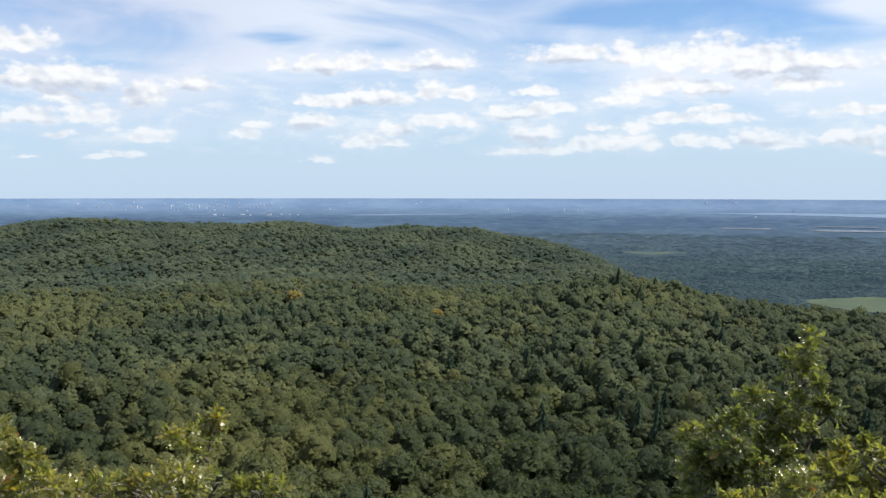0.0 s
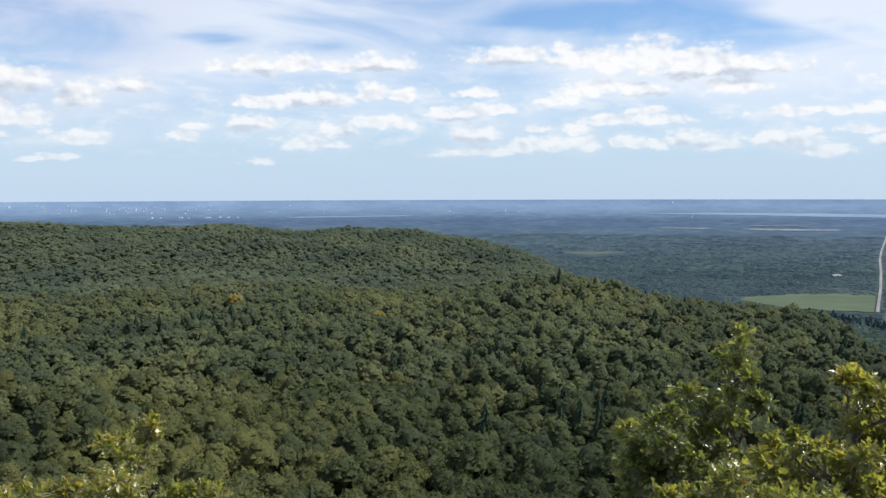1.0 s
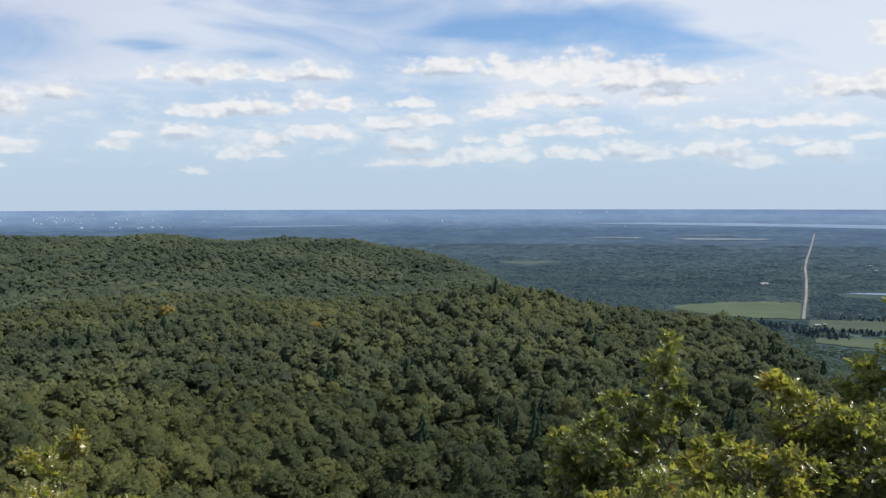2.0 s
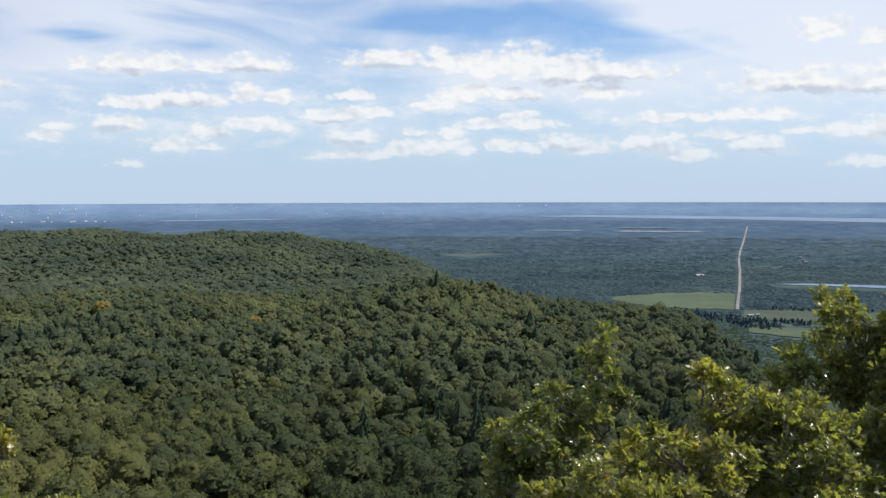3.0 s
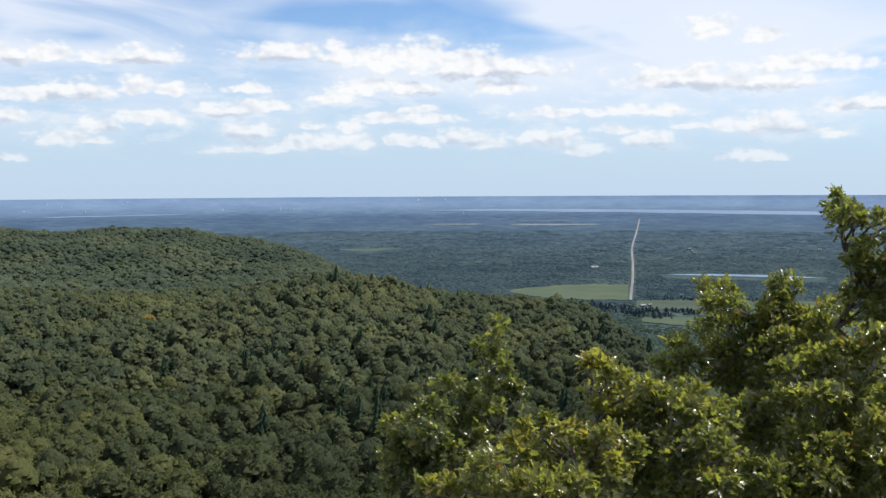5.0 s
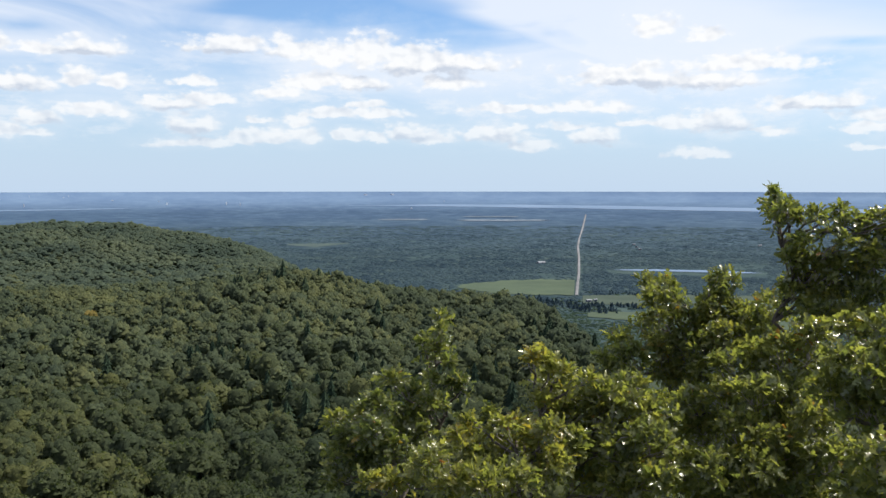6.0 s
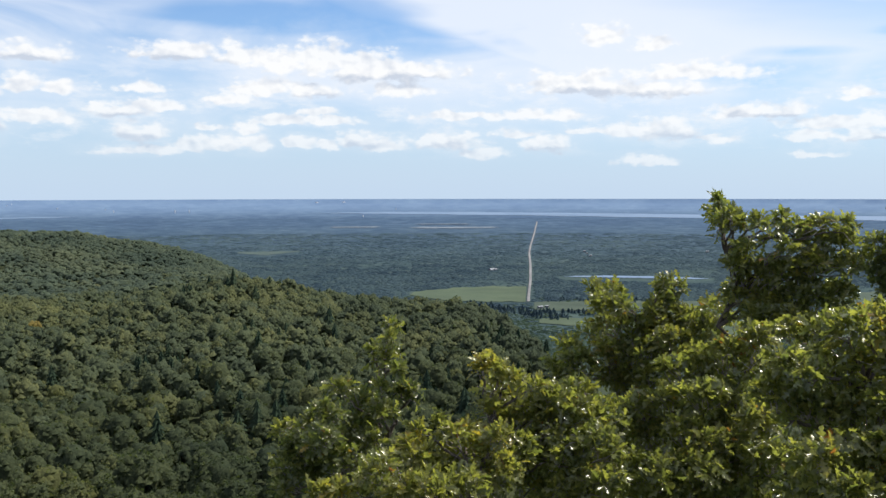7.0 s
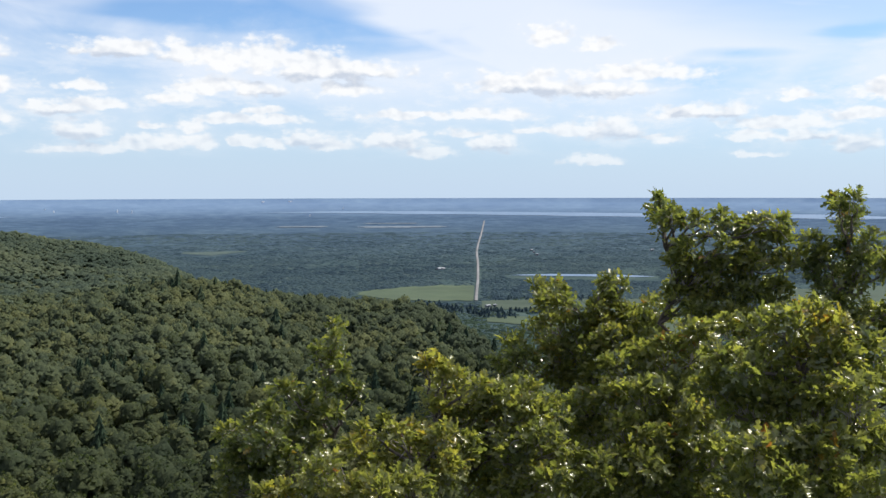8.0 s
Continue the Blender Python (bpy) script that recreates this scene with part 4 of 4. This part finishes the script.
def tree_lines():
    """Dark spruces round the farm at the road's end."""
    rng = np.random.default_rng(41)
    rows = []
    for a0, e0, a1, e1, n, s in ((24.6, -6.95, 31.0, -7.75, 80, 0.85), (25.5, -7.2, 30.5, -7.9, 70, 0.9), (29.4, -7.45, 34, -7.5, 46, 0.9), (29.6, -6.72, 36, -6.66, 60, 0.7), (34, -7.9, 38, -8.0, 20, 0.8)):
        for k in range(n):
            u = rng.uniform()
            a, e = a0 + (a1 - a0) * u + rng.normal(0, 0.08), e0 + (e1 - e0) * u + rng.normal(0, 0.07)
            p = on_plain(a, e, 0.0)
            rows.append((*p, rng.uniform(0, 6), s * rng.uniform(0.7, 1.3) * 1.1, s * rng.uniform(0.4, 0.8), rng.uniform(0.05, 0.5)))
    planted([spire_shape(rng, 5, 5) for _ in range(4)], np.array(rows), "spruce_belt", WOODS, "dark spruce belts round the farm", "woods")


tree_lines()

# ---------------------------------------------------------------- oaks by the lookout


def leaf_shape(rng, lobes, bend):
    """A lobed oak leaf of length one along +y: two halves folded at the midrib, drooping at the tip."""
    if lobes == 7:
        out = [(0.0, 0.010), (0.10, 0.04), (0.18, 0.15), (0.25, 0.045), (0.37, 0.27), (0.46, 0.06), (0.60, 0.31), (0.69, 0.065), (0.81, 0.19), (0.88, 0.05), (1.0, 0.0)]
    else:
        out = [(0.0, 0.015), (0.24, 0.18), (0.34, 0.06), (0.54, 0.29), (0.66, 0.07), (0.80, 0.18), (1.0, 0.0)]
    n = len(out)
    fold, droop, roll = bend
    z = lambda t: -droop * t * t
    mid = [(roll * 0.1 * math.sin(t * 4), t, z(t)) for t, w in out]
    v = mid + [(-w * math.cos(fold) * rng.uniform(0.85, 1.12), t + w * 0.25, z(t) + w * math.sin(fold)) for t, w in out] + \
        [(w * math.cos(fold) * rng.uniform(0.85, 1.12), t + w * 0.25, z(t) + w * math.sin(fold) * 0.8) for t, w in out]
    f = []
    for i in range(n - 1):
        for s in (n, 2 * n):
            q = [(i, i + 1, s + i + 1), (i, s + i + 1, s + i)]
            f += q if s == n else [t[::-1] for t in q]
    return np.array(v), np.array(f)


def tube(h, points, radii, sides=6, tint=0.5):
    p = np.array(points, float)
    d = np.gradient(p, axis=0)
    d /= np.linalg.norm(d, axis=1)[:, None] + 1e-9
    ref = np.where(np.abs(d[:, 2:3]) < 0.9, [[0, 0, 1.0]], [[1.0, 0, 0]])
    u = np.cross(d, ref)
    u /= np.linalg.norm(u, axis=1)[:, None] + 1e-9
    w = np.cross(d, u)
    a = np.arange(sides) * 2 * math.pi / sides
    v = (p[:, None] + (u[:, None] * np.cos(a)[None, :, None] + w[:, None] * np.sin(a)[None, :, None]) * np.array(radii)[:, None, None]).reshape(-1, 3)
    f = []
    for j in range(len(p) - 1):
        for i in range(sides):
            k = (i + 1) % sides
            f += [(j * sides + i, j * sides + sides + i, j * sides + sides + k), (j * sides + i, j * sides + sides + k, j * sides + k)]
    h.add(v, f, True, tint)


def crooked(rng, a, b, n, amount, sag=0.0):
    """A wandering line from a to b."""
    s = np.linspace(0, 1, n)[:, None]
    p = a + (b - a) * s
    p[1:-1] += rng.normal(0, amount * np.linalg.norm(b - a), (n - 2, 3))
    p[:, 2] += sag * np.sin(s[:, 0] * math.pi)
    return p


LEAF_BENDS = ((0.3, 0.22, 0.5), (0.6, 0.1, -0.6), (0.2, 0.42, 0.2), (0.45, 0.32, 0.8))
_r = np.random.default_rng(23)
LEAF_SHAPES = [leaf_shape(_r, 5, b) for b in LEAF_BENDS]
LEAF_MESHES = []
for b in LEAF_BENDS:
    v, f = leaf_shape(_r, 7, b)
    LEAF_MESHES += [mesh_of("leaf", v, f, OAK_LEAF, True, np.full(len(v), t)) for t in (0.12, 0.35, 0.55, 0.8)]
LEAF_MESHES += [mesh_of("leaf", v, f, OAK_LEAF, True, np.full(len(v), t)) for t in (0.95, 1.0)]


def eye_point(a, e, d, start=(0.0, 0.0)):
    """A place given by its bearing and angle from the lookout and its distance, all from the eye."""
    b, c = radians(a), radians(e)
    return np.array([start[0] + d * math.sin(b), start[1] + d * math.cos(b), EYE + d * math.tan(c)])


def spray(rng, leaves, p, way, count, size, warm):
    """A rosette of leaves about a twig's end, their upper faces turned out and up."""
    side = np.cross(way, (0.31, 0.52, 0.8))
    side /= np.linalg.norm(side)
    other = np.cross(way, side)
    turn = rng.uniform(0, 6.28)
    for k in range(count):
        a = turn + k * 2.39996 + rng.normal(0, 0.3)
        open_by = rng.uniform(0.7, 1.6)
        out = way * math.cos(open_by) + (side * math.cos(a) + other * math.sin(a)) * math.sin(open_by) + (0, 0, 0.22)
        out /= np.linalg.norm(out)
        up = way * 0.45 + (0.2, -0.05, 0.35) + rng.normal(size=3) * 0.7
        x = np.cross(out, up)
        x /= np.linalg.norm(x) + 1e-9
        n = np.cross(x, out)
        s = size * rng.uniform(0.6, 1.15)
        m = np.eye(4)
        m[:3, 0], m[:3, 1], m[:3, 2], m[:3, 3] = x * s, out * s, n * s, p - way * rng.uniform(0, 0.06) + out * 0.015
        t = float(np.clip(rng.beta(2.0, 2.6) * 0.75 + warm, 0, 0.93))
        if rng.random() < 0.006 + 0.02 * max(0, warm):
            t = rng.uniform(0.95, 1.0)
        leaves.append((m, t))


def oak(label, base, reach, clumps, seed, size, singles, dense, fresh=0.0, start=(0.224, -0.053), bottom=-18.5):
    """An oak: trunk, a limb to each bough, twigs, single leaves on the outside and the mass of leaves behind them.
    reach: distance of the highest and of the lowest boughs; clumps: bearing, angle, radius and warmth of each bough."""
    rng = np.random.default_rng(seed)
    bx, by = base[1] * math.sin(radians(base[0])), base[1] * math.cos(radians(base[0]))
    foot = np.array([bx, by, float(land_z(bx, by)) - 0.15])
    tree = tagged(new("oak_tree"), label, "tree", "oaks below the lookout")
    tree.location = foot
    top = max(c[1] for c in clumps)
    spots = [(eye_point(a, e, np.interp(e, (bottom, top), (reach[1], reach[0])) + rng.uniform(-0.3, 0.3), start), r, w + fresh) for a, e, r, w in clumps]
    mean = np.mean([s[0] for s in spots], axis=0)
    low = min(s[0][2] for s in spots)
    fork = np.array([0.55 * foot[0] + 0.45 * mean[0], 0.55 * foot[1] + 0.45 * mean[1], max(foot[2] + 0.8, low - 0.9)])
    crest = 0.25 * fork + 0.75 * max((s[0] for s in spots), key=lambda c: c[2])
    stem = np.concatenate([crooked(rng, foot, fork, 6, 0.03), crooked(rng, fork, crest, 6, 0.05)[1:]]) - foot
    h = Heap()
    girth = min(1.0, 0.25 + 5 * float(np.mean([s[1] for s in spots])))
    tube(h, stem, np.concatenate([np.linspace(0.10, 0.045, 6), np.linspace(0.034, 0.007, 5)]) * girth, 8)
    part("trunk", h.mesh("trunk", BARK), tree)
    leaves = []
    for c, r, warm in spots:
        c = c - foot
        below = [p for p in stem[3:] if p[2] < c[2] - 0.2] or [stem[3]]
        start = min(below, key=lambda p: np.linalg.norm(p - c))
        h = Heap()
        line = crooked(rng, start, c - (0, 0, r * 0.5), 7, 0.035, 0.05)
        tube(h, line, np.linspace(0.019, 0.006, 7) * girth, 6)
        limb = part("limb", h.mesh("limb", BARK), tree)
        twigs = Heap()
        hue = warm + rng.normal(0, 0.07)
        away = np.array([c[0] + foot[0], c[1] + foot[1], 0.0])
        away /= np.linalg.norm(away)
        count = max(5, int(40 * dense * (r / 0.3) ** 2 * (0.105 / size) ** 1.2))
        for k in range(count):
            d = rng.normal(size=3)
            d = np.where((np.arange(3) == 2) & (d < -0.3), -d, d) - away * 0.35
            d /= np.linalg.norm(d)
            tip = c + d * r * rng.uniform(0.72, 1.0) * (1, 1, 0.9)
            root = line[rng.integers(4, 7)] + d * 0.04
            tw = crooked(rng, root, tip, 4, 0.07)
            tube(twigs, tw, (0.0045, 0.0034, 0.0026, 0.002), 4)
            way = d + (0, 0, 0.2)
            way /= np.linalg.norm(way) + 1e-9
            spray(rng, leaves, tip, way, int(rng.integers(7, 11)), size, hue)
            if rng.random() < 0.6:
                spray(rng, leaves, tw[2], way, 4, size * 0.9, hue - 0.12)
        for k in range(int(2 + 25 * r)):       # short shoots along the limb
            at = line[rng.integers(3, 7)]
            d = rng.normal(size=3) + (0, 0, 0.4)
            d /= np.linalg.norm(d)
            tip = at + d * rng.uniform(0.06, 0.16)
            tube(twigs, crooked(rng, at, tip, 3, 0.05), (0.004, 0.003, 0.002), 4)
            spray(rng, leaves, tip, d, 6, size * 0.95, hue - 0.05)
        tagged(part("twig", twigs.mesh("twig", TWIG), limb), kind="stuff")
    # the leaves that stand out singly: those on the lookout's side and on top
    eye = np.array([0.1, 0, EYE]) - foot
    rank = sorted(range(len(leaves)), key=lambda i: -(float(leaves[i][0][2, 3]) * 0.6 - np.linalg.norm(leaves[i][0][:3, 3] - eye)))
    front = set(rank[:singles])
    mass = Heap()
    for i, (m, t) in enumerate(leaves):
        if i in front:
            k = 16 + (t > 0.975) if t > 0.94 else (i % 4) * 4 + min(3, int(t * 4.2))
            ob = part("leaf", LEAF_MESHES[k], tree)
            ob.matrix_basis = Matrix([list(row) for row in m])
        else:
            v, f = LEAF_SHAPES[i % 4]
            mass.add(v @ m[:3, :3].T + m[:3, 3], f, True, t)
    tagged(part("leaves", mass.mesh("leaves", OAK_LEAF), tree), kind="stuff")
    return tree


oak("young oak with a thin upright leader and small olive leaves", (18.5, 8.0), (7.8, 7.2), [
    (19.9, -8.2, 0.04, 0.1), (20.1, -9.0, 0.07, 0.1), (18.8, -9.8, 0.06, 0), (19.6, -10.1, 0.06, 0.1), (20.3, -10.9, 0.05, 0.05), (20.6, -12.1, 0.04, 0.05), (21.3, -12.2, 0.04, 0),
    (16.9, -12.0, 0.10, 0), (18.1, -12.8, 0.13, -0.05), (16.2, -13.5, 0.14, -0.05), (15.1, -13.9, 0.10, 0.1), (13.4, -14.4, 0.09, 0.2), (14.1, -15.4, 0.12, 0.1), (15.6, -15.1, 0.15, -0.1),
    (17.7, -14.5, 0.17, -0.1), (19.4, -13.6, 0.13, 0), (19.2, -12.1, 0.07, 0), (13.4, -16.4, 0.11, 0.1), (14.9, -16.7, 0.16, -0.1), (17.0, -16.5, 0.18, -0.1), (18.7, -15.4, 0.15, 0),
    (13.1, -17.8, 0.10, 0)], 101, 0.092, 280, 1.4, -0.1)
oak("low bushy oak with pale yellow-green leaves", (22, 7.0), (6.9, 6.4), [
    (19.2, -16.9, 0.15, 0.2), (21.2, -15.8, 0.14, 0.2), (18.2, -17.9, 0.13, 0.15), (20.4, -17.9, 0.16, 0.15), (22.4, -17.1, 0.14, 0.15), (23.6, -15.0, 0.11, 0.2), (24.8, -14.7, 0.11, 0.25),
    (25.9, -15.7, 0.15, 0.2), (24.1, -16.4, 0.14, 0.15), (26.8, -14.9, 0.10, 0.2), (22.5, -18.3, 0.13, 0.1), (24.5, -18.0, 0.16, 0.15), (26.8, -17.2, 0.17, 0.15), (21.5, -14.5, 0.04, 0.1),
    (23.0, -14.0, 0.04, 0.1), (15.3, -18.0, 0.08, 0.15), (16.6, -18.0, 0.09, 0.2)], 102, 0.1, 270, 1.3, 0.05)
oak("spreading oak with reddish young shoots on top", (28, 7.6), (7.5, 7.0), [
    (25.6, -10.8, 0.06, 0.35), (26.4, -11.0, 0.07, 0.3), (27.1, -11.5, 0.09, 0.25), (26.1, -12.2, 0.10, 0.15), (27.5, -12.6, 0.12, 0.1), (28.7, -11.9, 0.08, 0.15), (25.9, -13.4, 0.10, 0.1),
    (28.5, -13.4, 0.14, 0.05), (26.9, -14.1, 0.12, 0.1), (29.9, -12.7, 0.14, 0.05), (30.1, -14.4, 0.18, 0), (28.9, -15.6, 0.17, 0), (31.7, -13.7, 0.18, 0), (28.9, -17.5, 0.19, 0),
    (30.8, -16.2, 0.19, -0.05), (32.7, -15.5, 0.19, -0.05), (31.0, -18.1, 0.18, 0), (32.9, -17.5, 0.19, 0), (31.5, -12.2, 0.14, 0), (33.2, -14.0, 0.17, 0), (27.8, -15.9, 0.16, 0)], 103, 0.105, 290, 1.3, 0.06)
oak("dark green oak with rounded knots of leaves", (33, 9.4), (9.2, 8.6), [
    (32.3, -6.0, 0.10, 0), (33.5, -6.1, 0.11, 0), (32.9, -6.9, 0.13, -0.05), (34.1, -7.0, 0.09, 0), (36.6, -5.6, 0.09, -0.1), (37.3, -5.8, 0.09, -0.1), (36.8, -6.7, 0.13, -0.1),
    (35.8, -7.2, 0.07, 0), (30.8, -9.5, 0.13, 0), (32.2, -8.6, 0.11, 0), (33.2, -8.2, 0.13, 0), (34.6, -8.4, 0.18, 0), (36.1, -8.2, 0.19, 0), (37.6, -7.8, 0.17, 0),
    (31.5, -10.8, 0.20, -0.1), (33.4, -10.0, 0.21, 0), (35.4, -9.9, 0.23, -0.1), (37.1, -9.4, 0.23, 0), (34.1, -11.5, 0.23, 0), (30.6, -11.5, 0.14, 0), (38.8, -8.3, 0.21, 0),
    (36.1, -11.4, 0.23, 0), (29.9, -10.7, 0.10, 0)], 104, 0.099, 280, 1.25, 0.1)
oak("tall oak with ragged upright boughs above the horizon", (43, 8.8), (8.7, 8.2), [
    (39.4, -0.6, 0.06, 0.05), (39.5, -1.3, 0.09, 0), (40.2, -1.5, 0.08, 0), (40.7, -1.9, 0.06, 0), (39.6, -1.9, 0.06, 0), (41.9, -1.9, 0.07, 0), (43.2, -1.7, 0.06, 0.05),
    (43.9, -2.3, 0.11, 0.05), (45.3, -2.1, 0.11, 0.05), (46.4, -2.1, 0.10, 0.1), (46.3, -3.0, 0.13, 0.05), (44.7, -3.2, 0.14, 0.05), (43.5, -3.5, 0.09, 0), (41.2, -3.5, 0.10, 0),
    (40.6, -4.4, 0.13, 0), (41.6, -4.9, 0.14, 0.05), (43.2, -4.8, 0.17, 0.05), (44.9, -4.6, 0.18, 0.05), (46.6, -4.4, 0.13, 0), (40.9, -6.1, 0.16, 0.05), (42.5, -6.5, 0.20, 0.1),
    (44.5, -6.3, 0.20, 0), (46.2, -6.1, 0.17, 0), (41.9, -7.6, 0.18, 0), (44.0, -7.6, 0.18, 0)], 105, 0.099, 290, 1.4, 0.0)
oak("oak with a narrow twin crown and dark lower boughs", (50.5, 9.0), (9.0, 8.6), [
    (49.3, -0.7, 0.05, 0), (50.3, -0.6, 0.06, 0), (49.5, -1.3, 0.07, 0), (50.2, -1.5, 0.07, 0), (49.8, -2.3, 0.10, 0), (48.2, -3.1, 0.11, -0.05), (47.7, -3.9, 0.10, -0.05),
    (48.9, -3.9, 0.12, -0.05), (50.0, -3.4, 0.13, -0.05), (51.2, -3.0, 0.10, -0.05), (51.6, -4.0, 0.10, 0), (50.8, -4.3, 0.12, -0.05), (49.6, -4.8, 0.11, -0.05), (48.3, -4.9, 0.09, -0.1),
    (50.5, -5.6, 0.09, 0), (48.9, -5.8, 0.08, 0), (51.4, -7.1, 0.12, 0.05), (52.5, -4.3, 0.14, 0), (53.0, -6.4, 0.17, 0), (52.7, -8.0, 0.17, 0.1), (49.7, -6.6, 0.09, -0.1),
    (50.3, -7.7, 0.14, 0)], 106, 0.099, 260, 1.35, -0.06)
oak("broad near oak with large glossy green leaves", (36, 7.6), (7.9, 7.1), [
    (38.5, -10.3, 0.16, 0.05), (40.1, -9.8, 0.17, 0.05), (36.8, -12.4, 0.17, 0.05), (34.8, -13.3, 0.16, 0.05), (33.1, -13.2, 0.11, 0.05), (38.8, -12.3, 0.19, 0), (40.7, -11.9, 0.19, 0.05),
    (35.8, -14.7, 0.20, 0), (37.9, -14.7, 0.20, 0), (39.9, -14.2, 0.21, 0), (41.8, -13.6, 0.20, 0.05), (34.1, -16.6, 0.19, 0), (36.5, -17.0, 0.21, -0.05), (38.9, -16.7, 0.21, 0),
    (41.2, -16.2, 0.21, 0), (35.2, -18.3, 0.18, 0), (37.9, -18.4, 0.19, 0), (40.6, -18.2, 0.19, 0), (43.0, -15.6, 0.21, 0), (42.9, -17.9, 0.19, 0), (41.9, -8.9, 0.16, 0.1),
    (42.1, -10.8, 0.18, 0.05), (37.2, -11.0, 0.17, 0), (40.2, -15.2, 0.19, 0)], 107, 0.108, 300, 1.15, 0.04)
oak("broad near oak with yellowing glossy leaves", (46, 6.5), (6.7, 5.8), [
    (43.7, -8.5, 0.14, 0.1), (45.3, -8.1, 0.14, 0.05), (46.8, -7.7, 0.14, 0.1), (48.3, -7.3, 0.13, 0.2), (49.2, -8.2, 0.14, 0.2), (44.1, -10.4, 0.16, 0.05), (45.9, -10.0, 0.16, 0),
    (47.8, -9.7, 0.16, 0.05), (49.6, -10.1, 0.16, 0.1), (51.3, -9.0, 0.14, 0.1), (44.7, -12.6, 0.17, 0), (46.8, -12.3, 0.17, 0.05), (48.7, -12.3, 0.17, 0.05), (50.7, -11.9, 0.17, 0.1),
    (52.4, -11.1, 0.16, 0.05), (45.1, -15.2, 0.17, 0), (47.3, -15.0, 0.17, 0), (49.4, -14.8, 0.18, 0.05), (51.5, -14.2, 0.18, 0), (44.8, -17.5, 0.16, 0), (47.3, -17.4, 0.16, 0),
    (49.8, -17.2, 0.16, 0), (52.1, -16.7, 0.16, 0), (53.4, -14.0, 0.16, 0), (43.0, -12.1, 0.16, 0)], 108, 0.108, 300, 1.15, 0.06)
oak("dark leafy oak in the shade behind the near boughs", (40, 9.2), (9.0, 8.4), [
    (30.6, -13.5, 0.30, -0.05), (32.7, -14.8, 0.32, -0.05), (35.5, -13.8, 0.33, -0.05), (37.8, -13.0, 0.32, 0), (40.2, -13.6, 0.33, -0.05), (42.5, -12.1, 0.32, 0), (44.7, -11.7, 0.32, 0),
    (46.9, -11.2, 0.31, 0), (49.0, -11.1, 0.31, 0), (51.1, -11.2, 0.31, 0), (29.9, -16.5, 0.31, 0), (33.4, -17.4, 0.32, 0), (36.9, -16.7, 0.32, 0), (39.9, -16.5, 0.32, 0),
    (42.8, -15.3, 0.32, 0), (45.7, -14.8, 0.33, 0), (48.5, -14.2, 0.33, 0), (51.2, -14.0, 0.33, 0), (45.4, -17.0, 0.31, 0), (48.9, -17.0, 0.31, 0), (39.5, -11.0, 0.27, 0),
    (39.7, -7.2, 0.18, 0), (40.6, -8.4, 0.19, 0), (39.1, -9.1, 0.19, 0)], 111, 0.11, 200, 0.42, 0.0)
oak("small thin oak with yellow-green shoots", (-16, 7.6), (7.8, 6.9), [
    (-13.8, -13.5, 0.05, 0.3), (-14.1, -14.1, 0.08, 0.25), (-15.1, -14.3, 0.07, 0.2), (-16.5, -14.4, 0.04, 0.2), (-15.1, -15.3, 0.08, 0.2), (-15.9, -16.5, 0.10, 0.25), (-16.9, -16.9, 0.09, 0.3),
    (-15.1, -17.5, 0.10, 0.2), (-18.2, -17.0, 0.09, 0.3), (-12.3, -17.4, 0.08, 0.25), (-11.1, -17.6, 0.09, 0.25), (-10.1, -17.9, 0.07, 0.2), (-19.6, -17.0, 0.07, 0.3), (-20.7, -16.7, 0.06, 0.25),
    (-21.9, -16.9, 0.08, 0.25)], 109, 0.1, 220, 1.1, 0.05, (0.0, 0.0))
oak("small oak with rusty and yellow leaves", (-24, 7.6), (7.6, 6.9), [
    (-25.4, -13.7, 0.06, 0.3), (-24.8, -14.5, 0.08, 0.3), (-25.3, -15.0, 0.10, 0.25), (-24.1, -15.0, 0.06, 0.3), (-23.7, -15.9, 0.07, 0.3), (-25.0, -16.0, 0.12, 0.25), (-23.1, -16.6, 0.08, 0.3),
    (-25.7, -16.6, 0.12, 0.2)], 110, 0.1, 220, 1.1, 0.1, (0.0, 0.0))
